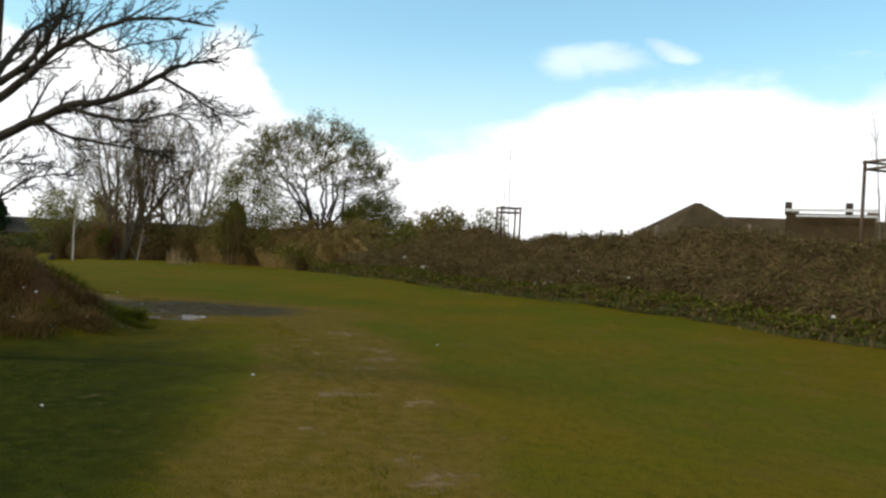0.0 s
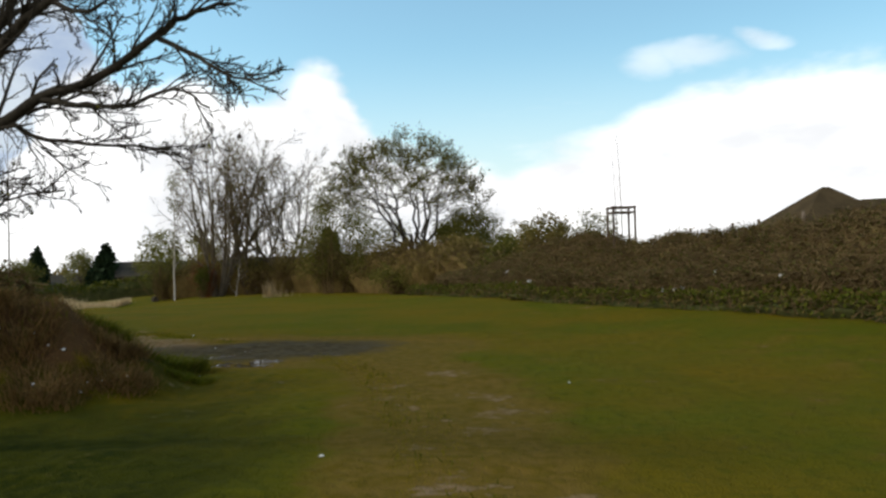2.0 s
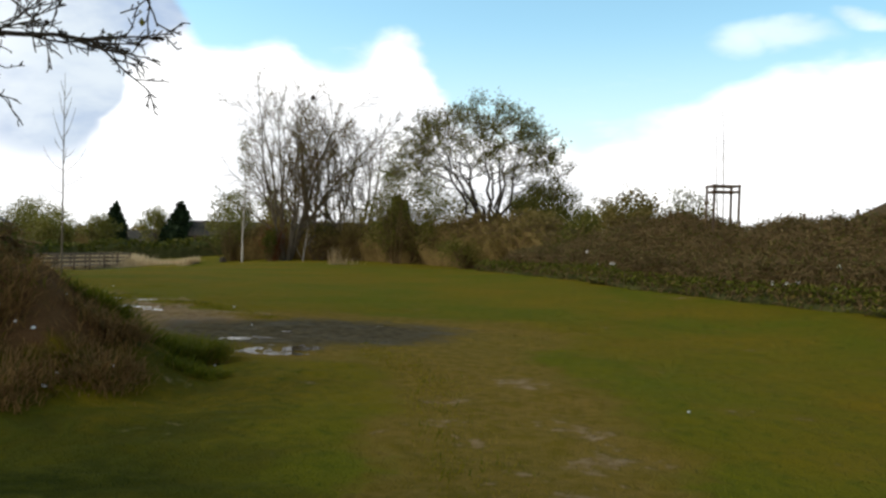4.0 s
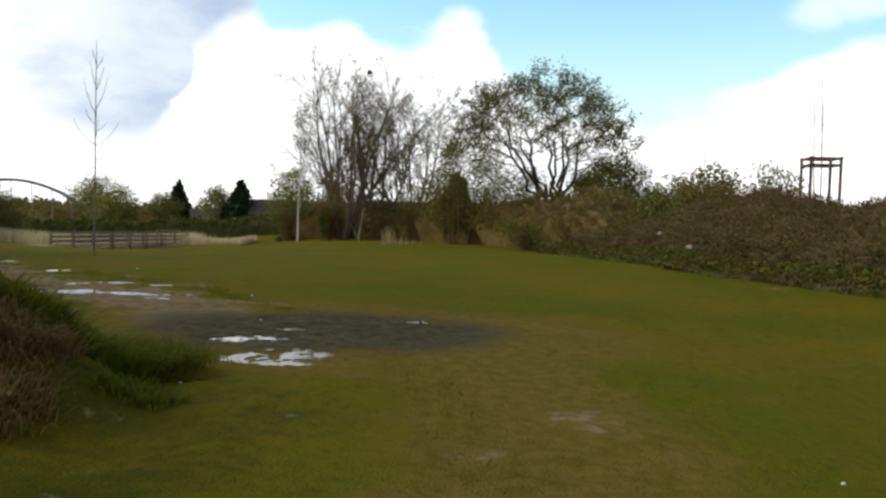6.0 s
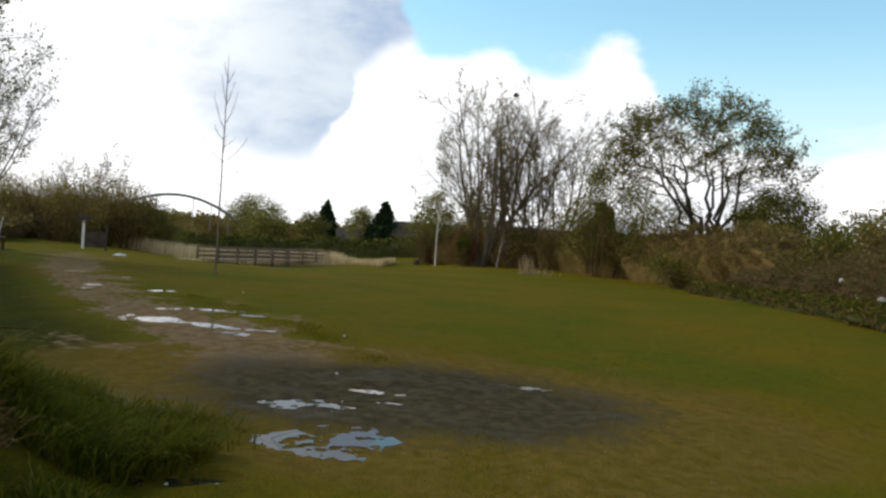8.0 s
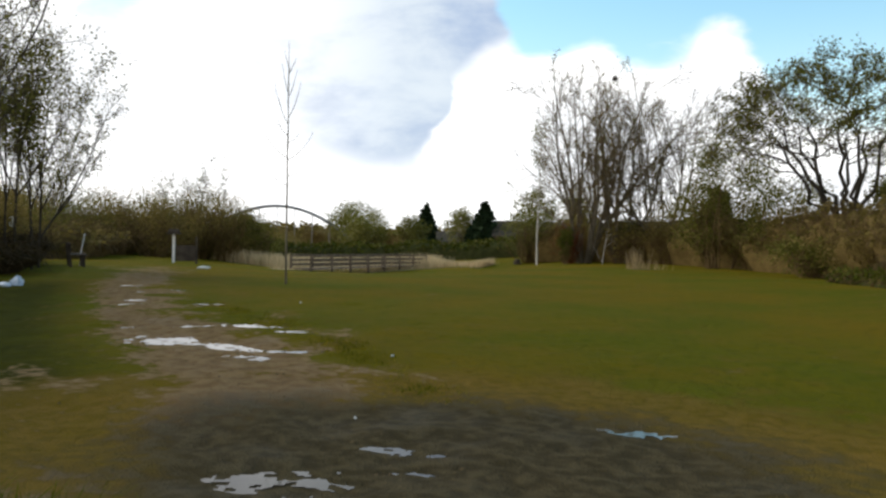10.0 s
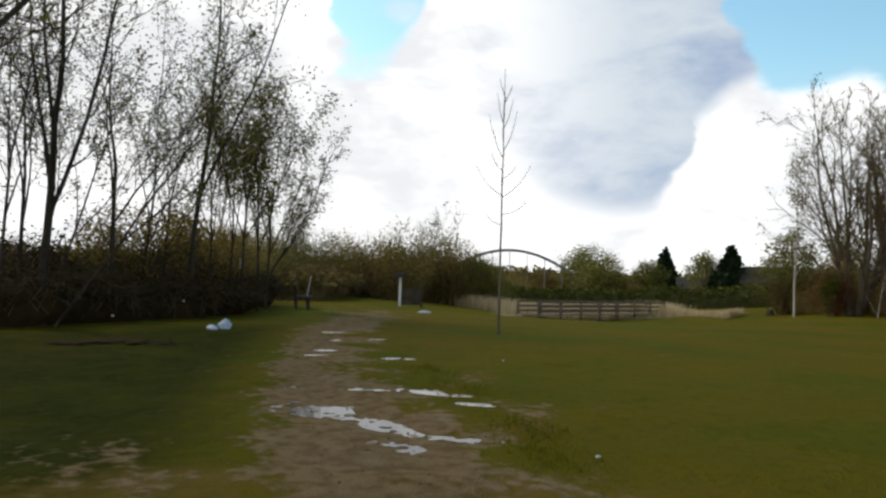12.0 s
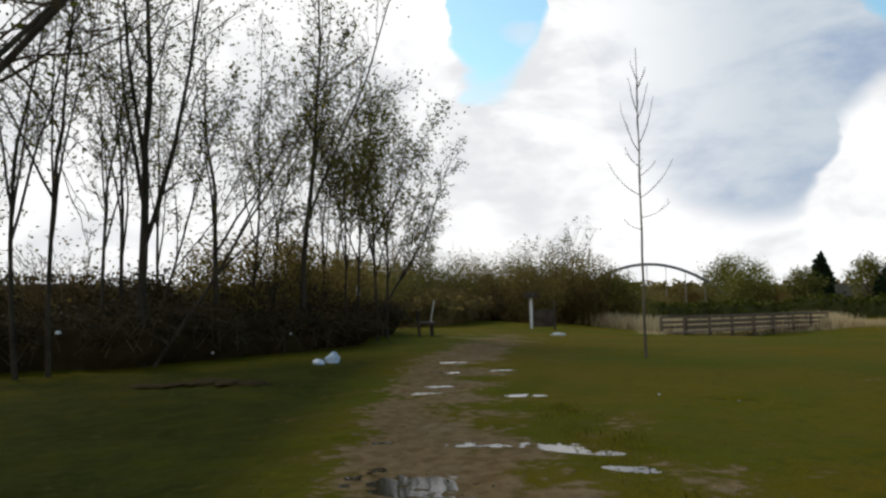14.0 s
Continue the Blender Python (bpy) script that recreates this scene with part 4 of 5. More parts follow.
# ---- the left-hand wood ----
WOOD_LINE = [(-24.5, 8.0), (-24.0, 12.0), (-23.6, 15.0), (-24.8, 18.5), (-27.5, 21.2), (-31.5, 23.6), (-38.0, 26.5)]
thicket("undergrowth", WOOD_LINE, 3.4, 0.95, 81, "dark brown bramble undergrowth below the wood", "undergrowth", core="core_shaded", leaf="shaded_bramble", twig="twig", leaves=20000, twigs=5000, leaf_size=0.08, step=0.5, twig_len=1.2, rough=0.8)
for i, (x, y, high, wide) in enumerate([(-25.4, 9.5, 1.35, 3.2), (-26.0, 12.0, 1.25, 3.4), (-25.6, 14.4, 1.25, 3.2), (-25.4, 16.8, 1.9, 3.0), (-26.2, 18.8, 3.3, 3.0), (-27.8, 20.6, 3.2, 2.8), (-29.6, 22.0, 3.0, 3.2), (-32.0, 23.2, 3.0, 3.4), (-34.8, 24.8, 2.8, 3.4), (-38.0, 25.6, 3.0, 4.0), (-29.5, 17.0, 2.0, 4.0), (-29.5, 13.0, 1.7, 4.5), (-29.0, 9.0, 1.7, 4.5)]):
    bush(x, y, high, wide, 300 + i, "brown twiggy shrub under the wood", leaf="dusk_leaves" if 4 <= i <= 9 else "shaded_bramble", leaves=6500 if 3 <= i <= 9 else 2600, leaf_size=0.08, twig="twig", stems=40)
for i, (x, y, high) in enumerate([(-26.2, 10.2, 3.6), (-26.4, 12.8, 3.2), (-26.0, 15.2, 3.6), (-28.5, 11.5, 3.8), (-27.5, 8.0, 3.6)]):
    bush(x, y, high, 3.0, 350 + i, "thin leafless shrub under the wood", leaf="dusk_leaves", leaves=350, leaf_size=0.08, stems=34)
PLAN_FORK = [{"steps": 6, "wobble": 0.025, "sides": 8, "taper": 0.62, "thin": 0.0055, "stems": 2}, {"count": (3, 4), "ratio": 1.35, "angle": 19, "spread": 7, "from": 0.55, "leader": 1, "steps": 9, "rise": 0.03, "wobble": 0.055, "sides": 6, "thick": 0.68, "taper": 0.18, "narrow": 0.15, "spin": 1},
             {"count": (9, 12), "ratio": 0.3, "angle": 33, "spread": 10, "from": 0.15, "steps": 6, "rise": 0.06, "wobble": 0.11, "sides": 4, "thick": 0.45, "narrow": 0.4}, {"count": (5, 7), "ratio": 0.42, "angle": 38, "from": 0.15, "steps": 4, "rise": 0.03, "wobble": 0.17, "sides": 3, "thick": 0.55},
             {"count": (2, 3), "ratio": 0.5, "angle": 40, "from": 0.2, "steps": 3, "wobble": 0.2, "sides": 3, "thick": 0.6}]
PLAN_WIDE = [PLAN_FORK[0], dict(PLAN_FORK[1], count=(4, 5), angle=27, spread=9)] + PLAN_FORK[2:]
WOOD_TREES = [  # x, y, height, trunk radius, leaves
    (-21.7, 14.3, 8.4, 0.06, 900), (-21.75, 14.8, 8.8, 0.065, 1000), (-24.2, 15.75, 8.4, 0.05, 900), (-24.2, 16.15, 7.6, 0.065, 900), (-22.87, 16.4, 10.0, 0.105, 1700), (-24.46, 18.15, 8.6, 0.085, 1500),
    (-25.8, 19.1, 7.6, 0.05, 1100), (-26.65, 19.9, 7.4, 0.05, 1200), (-26.46, 20.65, 11.6, 0.09, 2200), (-27.7, 21.65, 7.6, 0.05, 1600), (-27.4, 22.1, 7.8, 0.05, 1600), (-28.5, 22.82, 8.4, 0.07, 4600),
    (-29.15, 23.7, 8.0, 0.06, 4200), (-30.4, 24.5, 7.4, 0.055, 3600), (-22.0, 12.6, 8.6, 0.06, 900), (-22.6, 11.2, 9.0, 0.07, 900), (-27.6, 17.2, 8.4, 0.055, 900),
    (-25.6, 13.2, 7.8, 0.05, 700), (-32.5, 23.4, 7.8, 0.06, 2200)]
for i, (x, y, high, radius, leaves) in enumerate(WOOD_TREES):
    bare_tree(x, y, high * 0.44, 100 + i, "slender dark-stemmed tree coming into leaf", PLAN_FORK if leaves < 2300 else PLAN_WIDE, "bark", "twig", "spring_dark", int(leaves * (1.1 if leaves < 2000 else 0.95)), 0.07 if leaves < 2000 else 0.08, splay=0.04, group="trees of the wood", radius=radius * 0.85, drift=0.2)
for i, (x, y, way, high, radius) in enumerate([(-22.6, 16.55, (0.3, 0.62), 3.6, 0.04), (-28.9, 23.1, (0.25, 0.55), 3.0, 0.045), (-24.0, 16.6, (0.05, 0.3), 3.2, 0.035)]):
    ob = thing("tree", x, y, "slender leaning stem at the edge of the wood", "tree", group="trees of the wood")
    w = Wood(140 + i)
    w.grow(Vector((0, 0, -0.1)), UP + Vector((*way, 0)), high, radius, 0, PLAN_FORK)
    w.leaves(900, 0.08, drift=0.1)
    w.build(ob, M["bark"], M["twig"], M["spring_dark"])
thicket("scrub_bank", [(-42.0, -2.0), (-43.0, 10.0), (-45.0, 22.0)], 5.0, 2.35, 88, "dark level bank of brambles behind the wood", "bank", core="core_shaded", leaf="shaded_bramble", leaves=5000, twigs=600, leaf_size=0.16, rough=0.12, step=0.8, twig_len=0.5)

# ---- beyond the meadow ----
thicket("woodland_edge", [(-40.0, 29.0), (-52.0, 37.0), (-62.0, 47.0)], 6.0, 1.6, 83, "brown leafless scrub at the end of the path", "scrub", rough=0.8, leaf="dusk_leaves", leaves=9000, twigs=4000, leaf_size=0.25, step=1.0, twig_len=2.6)
thicket("dark_hedge", [(-64.0, 58.0), (-56.0, 70.0), (-47.0, 79.0), (-30.0, 84.0), (-8.0, 86.0)], 3.0, 1.75, 84, "dark green clipped hedge beyond the reeds", "hedge", core="core_green", leaf="bush", leaves=9000, twigs=300, leaf_size=0.3, step=1.2)


def conifer(x, y, high, wide, seed, label):
    ob = thing("conifer", x, y, label, "conifer")
    w = Wood(seed)
    w.tube([Vector((0, 0, -0.2)), Vector((0, 0, high * 0.6)), Vector((0, 0, high))], [0.2, 0.12, 0.02], 6, w.stem)
    for _ in range(2600):
        k = w.rng.random() ** 0.7
        z = high * (1 - k) * 0.98 + 0.1
        t = w.rng.uniform(0, 6.283)
        r = wide / 2 * min(1.0, k * 1.25) * (1 + 0.16 * math.sin(t * 5 + z * 2.2)) * w.rng.uniform(0.75, 1.0)
        w.one_leaf(Vector((math.cos(t) * r, math.sin(t) * r, z - 0.2)), w.rng.uniform(0.4, 0.8))
    verts = [Vector((0, 0, high * 0.97))]
    rings = 8
    for i in range(1, rings + 1):
        for k in range(12):
            t = 6.283 * k / 12
            r = wide / 2 * min(1, i / rings * 1.2) * 0.86 * (1 + 0.14 * math.sin(t * 5 + i))
            verts.append(Vector((math.cos(t) * r, math.sin(t) * r, high * (1 - i / rings) * 0.97 + 0.05)))
    faces = [(0, 1 + k, 1 + (k + 1) % 12) for k in range(12)]
    faces += [(1 + i * 12 + k, 1 + (i + 1) * 12 + k, 1 + (i + 1) * 12 + (k + 1) % 12, 1 + i * 12 + (k + 1) % 12) for i in range(rings - 1) for k in range(12)]
    piece("foliage", mesh_from("foliage", verts, faces, M["conifer"]), ob)
    w.build(ob, M["bark"], M["twig"], M["conifer"], ("trunk", "twig_mass", "needles"))


for spot in conifer_spots:
    conifer(*spot)
conifer(-73.4, 97.5, 6.6, 4.3, 91, "dark narrow conical evergreen beyond the hedge")
conifer(-59.3, 91.5, 6.7, 5.3, 92, "dark broad conical evergreen beyond the hedge")
FAR_TREES = [(-63.0, 92.0, 5.6, 5), (-78.0, 88.0, 6.0, 8), (-82.0, 92.0, 6.4, 8), (-71.0, 83.0, 4.2, 6), (-86.0, 76.0, 3.2, 6), (-51.0, 90.0, 7.0, 6), (-44.0, 88.0, 6.5, 6), (-71.0, 92.0, 4.0, 5), (-80.0, 70.0, 2.6, 6)]
for i, (x, y, high, wide) in enumerate(FAR_TREES):
    bush(x, y, high + 1, wide, 200 + i, "distant grey-green rounded tree beyond the hedge", leaf="spring", leaves=5000, leaf_size=0.22, twig="twig")
SCRUB = [(-44.0, 29.0, 3.2, 6), (-49.0, 30.5, 3.6, 7), (-53.0, 33.5, 3.8, 8), (-53.5, 37.0, 3.6, 7), (-54.5, 41.0, 4.6, 7), (-50.5, 41.5, 4.0, 6), (-55.5, 45.5, 5.2, 8), (-52.0, 46.0, 5.6, 5.0), (-50.4, 47.2, 5.0, 4.6), (-50.0, 49.0, 4.2, 4.0), (-57.0, 49.0, 4.2, 5.5), (-53.0, 49.5, 1.8, 5), (-59.0, 56.0, 1.8, 7), (-63.0, 47.0, 5.6, 9), (-64.0, 61.0, 2.4, 8), (-60.0, 40.0, 4.6, 9), (-68.0, 66.0, 2.4, 9), (-62.0, 34.0, 4.2, 9), (-47.0, 27.0, 3.6, 7)]
for i, (x, y, high, wide) in enumerate(SCRUB):
    bush(x, y, high, wide, 230 + i, "olive-brown twiggy scrub at the meadow's end", leaf="dusk_leaves" if i % 3 else "spring_dark", leaves=8500, leaf_size=0.11, twig="twig_brown", stems=46, fullness=0.45)
for i, (x, y, high) in enumerate([(-64.5, 53.0, 8.0), (-63.0, 55.0, 7.4), (-58.5, 50.0, 6.6), (-72.0, 44.0, 7.0), (-50.0, 33.5, 6.4), (-55.0, 36.0, 6.0)]):
    bare_tree(x, y, high, 330 + i, "thin bare tree above distant scrub", PLAN_POLE, "bark_pale", "twig", "spring_dark", 500, 0.16, stems=3, splay=0.3, radius=0.05)


# ---- posts, fences and buildings ----
def tree_guard(x, y, turn, high, whip, seed):
    ob = thing("tree_guard", x, y, "square timber tree guard round a young tree", "tree guard", turn=turn)
    h = 0.34
    for sx, sy in ((-h, -h), (h, -h), (h, h), (-h, h)):
        timber("post", (sx, sy, -0.1), (sx, sy, high), 0.06, 0.06, M["rail_wood"], ob)
    for z in (high - 0.04, high - 0.2):
        for a, b in (((-h, -h), (h, -h)), ((h, -h), (h, h)), ((h, h), (-h, h)), ((-h, h), (-h, -h))):
            a3, b3 = Vector((*a, z)), Vector((*b, z))
            d = (b3 - a3).normalized() * 0.045
            timber("rail", a3 - d if z > high - 0.1 else a3 + d, b3 + d if z > high - 0.1 else b3 - d, 0.075, 0.05, M["rail_wood"], ob)
    w = Wood(seed)
    plan = [dict(PLAN_SAPLING[0], thin=0.005), dict(PLAN_SAPLING[1], count=7, ratio=0.16, angle=22)]
    for lean in ((0.02, 0.03), (-0.06, 0.0)):
        w.grow(Vector((lean[0], lean[1], -0.1)), UP + Vector((lean[0], lean[1], 0)), whip * (1 if lean[0] > 0 else 0.8), 0.022, 0, plan)
    tree = thing("sapling", x, y, "thin bare sapling inside a timber guard", "sapling")
    w.build(tree, M["bark_pale"], M["twig"], M["spring"])


tree_guard(0.6, 28.3, 14, 1.75, 4.1, 401)
tree_guard(8.66, 17.82, 20, 2.5, 4.4, 402)


def stake(x, y, high, lean):
    bm = bmesh.new()
    bar(bm, (0, 0, -0.1), (lean, 0, high), 0.07, 0.07, 0.01)
    ob = part("stake", bm, M["wood"], None)
    ob.matrix_basis = pose(x, y, stand(x, y))
    tagged(ob, "short weathered stake on the bramble bank", "stake", "stakes on the bank")


for x, y, high, lean in [(3.6, 26.4, 0.95, 0.03), (4.2, 25.6, 1.0, -0.02), (5.0, 24.4, 1.1, 0.04), (6.2, 22.4, 1.0, 0.0), (6.8, 21.4, 1.1, 0.05), (2.6, 27.6, 0.9, 0.0)]:
    stake(x, y, high, lean)


def house(x, y, turn, long, deep, eaves, ridge, label, roof="roof_dark", hip=0.0, chimneys=(0.3,), z=None):
    ob = thing("house", x, y, label, "house", z=z, turn=turn)
    bm = bmesh.new()
    L, D = long / 2, deep / 2
    lo = [bm.verts.new((sx * L, sy * D, -0.5)) for sx, sy in ((-1, -1), (1, -1), (1, 1), (-1, 1))]
    hi = [bm.verts.new((sx * L, sy * D, eaves)) for sx, sy in ((-1, -1), (1, -1), (1, 1), (-1, 1))]
    for i in range(4):
        bm.faces.new((lo[i], lo[(i + 1) % 4], hi[(i + 1) % 4], hi[i]))
    if not hip:
        for s, a, b in ((-1, 3, 0), (1, 1, 2)):
            bm.faces.new((hi[a], hi[b], bm.verts.new((s * L, 0, ridge - 0.1))))
    part("wall", bm, M["wall"], ob)
    bm = bmesh.new()
    o = 0.35
    for k, t in ((0, 0.0), (1, 0.14)):
        e = [bm.verts.new((sx * (L + o), sy * (D + o), eaves - 0.15 + t)) for sx, sy in ((-1, -1), (1, -1), (1, 1), (-1, 1))]
        r = [bm.verts.new((s * (L + o - hip * (L + o)), 0, ridge + t)) for s in (-1, 1)]
        quads = [(e[0], e[1], r[1], r[0]), (e[2], e[3], r[0], r[1])] + ([(e[1], e[2], r[1]), (e[3], e[0], r[0])] if hip else [])
        for f in quads:
            bm.faces.new(f if k else tuple(reversed(f)))
        if k:
            for i in range(4):
                bm.faces.new((e[i], keep[i], keep[(i + 1) % 4], e[(i + 1) % 4]))
        keep = e
    roof_ob = part("roof", bm, M[roof], ob)
    for c in chimneys:
        bm = bmesh.new()
        bar(bm, (c * L, 0, ridge - 0.4), (c * L, 0, ridge + 0.55), 0.55, 0.45, 0.03)
        bar(bm, (c * L, 0, ridge + 0.55), (c * L, 0, ridge + 0.65), 0.65, 0.55, 0.02)
        part("chimney", bm, M["wall"], roof_ob)
    for k in range(max(2, int(long / 3.5))):
        wx = -L + (k + 0.5) * long / max(2, int(long / 3.5))
        bm = bmesh.new()
        bar(bm, (wx - 0.6, -D - 0.02, eaves * 0.55), (wx + 0.6, -D - 0.02, eaves * 0.55), 0.08, 1.1, 0.01)
        frame_ob = part("window", bm, M["white"], ob)
        bm = bmesh.new()
        bar(bm, (wx - 0.52, -D - 0.055, eaves * 0.55), (wx + 0.52, -D - 0.055, eaves * 0.55), 0.03, 0.94)
        part("pane", bm, M["glass"], frame_ob)


house(13.0, 52.0, 20, 8.0, 6.5, 2.5, 5.35, "low brown hip-roofed building behind the bank", "roof", 0.95, ())
house(20.5, 50.5, -18, 11.0, 5.0, 3.4, 4.6, "long low brown-roofed building behind the bank", "roof", 0.0, (-0.35, 0.45))
house(29.0, 45.5, -24, 9.0, 5.0, 4.2, 5.4, "low brown-roofed building behind the bank", "roof", 0.0, (-0.6,))
shed = thing("flat_roof", 17.4, 42.5, "pale flat roof edge above the brown buildings", "roof", z=stand(17.4, 42.5), turn=-22)
base = stand(17.4, 42.5)
timber("fascia", (-2.2, 0, 4.55 - base), (2.2, 0, 4.62 - base), 0.12, 0.14, M["white"], shed, label="pale painted fascia board")
timber("wall", (0, 0.6, -0.3), (0, 0.6, 4.4 - base), 4.2, 1.0, M["roof"], shed)
timber("lower_fascia", (-1.6, -0.2, 4.25 - base), (2.2, -0.2, 4.3 - base), 0.1, 0.1, M["white"], shed, label="pale painted fascia board")
for side in (-2.0, 0.9):
    timber("vent", (side, 0.4, 4.3 - base), (side, 0.4, 5.0 - base), 0.35, 0.3, M["wood_dark"], shed)
for x, y, turn, long, ridge in [(-53.0, 96.5, 30, 13, 3.4), (-41.0, 101.5, 22, 12, 3.5), (-29.0, 105.5, 14, 12, 3.4), (-66.0, 99.0, 40, 10, 2.9), (-16.0, 108.0, 8, 12, 3.6)]:
    house(x, y, turn, long, 6.0, 1.7, ridge, "dark-roofed bungalow beyond the far hedge", chimneys=(0.5,))


def footbridge_rail(a, b, label):
    """A boardwalk with a three-rail timber fence on both sides."""
    ax, ay = a
    size, turn = math.dist(a, b), math.degrees(math.atan2(b[1] - a[1], b[0] - a[0]))
    za, zb = stand(*a) + 0.2, stand(*b) + 0.2
    ob = thing("boardwalk", ax, ay, label, "boardwalk", z=za, turn=turn)
    dz = zb - za
    for i in range(int(size / 0.6)):
        k = (i + 0.5) * 0.6
        timber("plank", (k, -0.75, dz * k / size), (k, 0.75, dz * k / size), 0.54, 0.05, M["deck_wood"], ob, 0.006)
    count = 8
    for side in (-0.72, 0.72):
        for i in range(count):
            k = size * i / (count - 1)
            timber("post", (k, side, dz * k / size - 0.6), (k, side, dz * k / size + 0.88), 0.12, 0.12, M["deck_wood"], ob)
            if i + 1 < count:
                n = size * (i + 1) / (count - 1)
                for up in (0.26, 0.54, 0.82):
                    timber("rail", (k + 0.06, side, dz * k / size + up), (n - 0.06, side, dz * n / size + up), 0.05, 0.13, M["deck_wood"], ob)


footbridge_rail((-40.05, 44.85), (-44.65, 61.55), "weathered timber boardwalk with three-rail fence")


def arch_bridge(mid, way, half, high):
    ob = thing("arch_bridge", mid[0], mid[1], "distant grey steel arch footbridge over the river", "bridge", z=-1.8, turn=math.degrees(math.atan2(way[1], way[0])))
    for side in (-1.4, 1.4):
        pts = [Vector((half * k, side, high * (1 - k * k))) for k in np.linspace(-1, 1, 33)]
        w = Wood(1)
        w.tube(pts, [0.15] * len(pts), 8, w.stem)
        piece("arch", mesh_from("arch", *w.stem, M["steel"]), ob)
        for k in np.linspace(-0.8, 0.8, 9):
            w = Wood(1)
            w.tube([Vector((half * k, side, 0.5)), Vector((half * k, side, high * (1 - k * k)))], [0.03, 0.03], 5, w.stem)
            piece("hanger", mesh_from("hanger", *w.stem, M["steel"]), ob)
    timber("deck", (-half * 1.05, 0, 0.4), (half * 1.05, 0, 0.4), 2.7, 0.3, M["steel"], ob)


arch_bridge((-85.8, 81.4), (9.7, 11.3), 11.5, 6.0)


def board(x, y, turn):
    ob = thing("information_board", x, y, "white-posted notice board with small dark roof", "notice board", turn=turn)
    timber("post", (-0.55, 0, -0.1), (-0.55, 0, 1.5), 0.12, 0.12, M["white"], ob)
    timber("post", (0.55, 0, -0.1), (0.55, 0, 1.35), 0.1, 0.1, M["wood_dark"], ob)
    timber("panel", (-0.46, 0, 0.5), (0.49, 0, 0.5), 0.04, 0.8, M["wood_dark"], ob, label="dark weathered panel")
    bm = bmesh.new()
    bar(bm, (-0.55, -0.36, 1.5), (-0.55, 0.36, 1.5), 0.62, 0.07)
    bar(bm, (-0.8, 0.0, 1.62), (-0.3, 0.0, 1.62), 0.42, 0.18, 0.03)
    part("roof", bm, M["wood_dark"], ob, "small dark timber roof")


board(-38.0, 35.3, 48)


def bench(x, y, turn):
    ob = thing("bench", x, y, "dark timber bench beside the path", "bench", turn=turn)
    for side in (-0.6, 0.6):
        timber("leg", (side, -0.2, -0.05), (side, -0.2, 0.4), 0.09, 0.09, M["wood_dark"], ob)
        timber("leg", (side, 0.22, -0.05), (side, 0.3, 0.85), 0.09, 0.09, M["wood_dark"], ob)
    for k in range(3):
        timber("seat_slat", (-0.8, -0.22 + k * 0.17, 0.43), (0.8, -0.22 + k * 0.17, 0.43), 0.15, 0.05, M["wood_dark"], ob)
    for k in range(2):
        timber("back_slat", (-0.8, 0.24 + k * 0.02, 0.62 + k * 0.17), (0.8, 0.24 + k * 0.02, 0.62 + k * 0.17), 0.04, 0.13, M["wood_dark"], ob)


FAR_LINE = [(-110.0 + 0.0, -20.0), (-125.0, 30.0), (-118.0, 80.0), (-95.0, 115.0), (-60.0, 128.0), (-20.0, 134.0), (25.0, 130.0), (70.0, 110.0)]
thicket("far_woods", FAR_LINE, 8.0, 3.0, 85, "distant dark line of trees along the horizon", "trees", leaf="dusk_leaves", twig="twig", leaves=16000, twigs=3500, leaf_size=0.7, step=2.5, twig_len=3.5, rough=0.9, kind="stuff")
bench(-31.45, 26.35, 157)
ob = thing("pole", -32.0, 26.75, "thin pale leaning pole behind the bench", "pole")
w = Wood(3)
w.tube([Vector((0, 0, -0.1)), Vector((0.05, 0.04, 0.6)), Vector((0.16, 0.11, 1.2))], [0.022, 0.02, 0.018], 8, w.stem)
piece("shaft", mesh_from("shaft", *w.stem, M["white"]), ob)


def heap(name, x, y, wide, deep, high, seed, mat, label, category, ridges=6, group=""):
    """A crumpled lump lying on the ground."""
    bm = bmesh.new()
    bmesh.ops.create_icosphere(bm, subdivisions=3, radius=1)
    for v in bm.verts:
        q = v.co.copy()
        n1 = noise.noise(q * 1.7 + Vector((seed, 0, 0))) * 0.35 + abs(noise.noise(q * 4.1 + Vector((0, seed, 0)))) * 0.3
        q *= 1 + n1
        v.co = Vector((q.x * wide / 2, q.y * deep / 2, max(q.z, -0.25) * high * 0.8 + 0.12 * high))
    ob = part(name, bm, mat, None)
    ob.matrix_basis = pose(x, y, stand(x, y), 0, 0, seed * 37)
    return tagged(ob, label, category, group)


heap("carrier_bag", -21.2, 19.75, 0.3, 0.2, 0.2, 3, M["plastic"], "crumpled white and pale blue plastic bag", "bag")
heap("carrier_bag", -21.0, 19.4, 0.3, 0.2, 0.09, 5, M["plastic"], "flattened white plastic bag on grass", "bag")
heap("stone", -30.6, 31.2, 0.5, 0.25, 0.1, 7, M["chip"], "flat pale stone lying in the grass", "stone")
for i, (x, y) in enumerate([(-19.4, 16.2), (-19.1, 16.6), (-18.9, 17.0), (-18.6, 17.3), (-18.4, 17.6), (-19.2, 17.1)]):
    heap("earth_patch", x, y, 0.6, 0.45, 0.05, 11 + i, M["mud"], "low patch of dark bare earth in the grass", "bare earth", group="bare earth patches")
heap("bin_bag", -35.4, 62.0, 0.5, 0.45, 0.4, 21, M["wood_dark"], "dark lump below the birch tree", "lump")


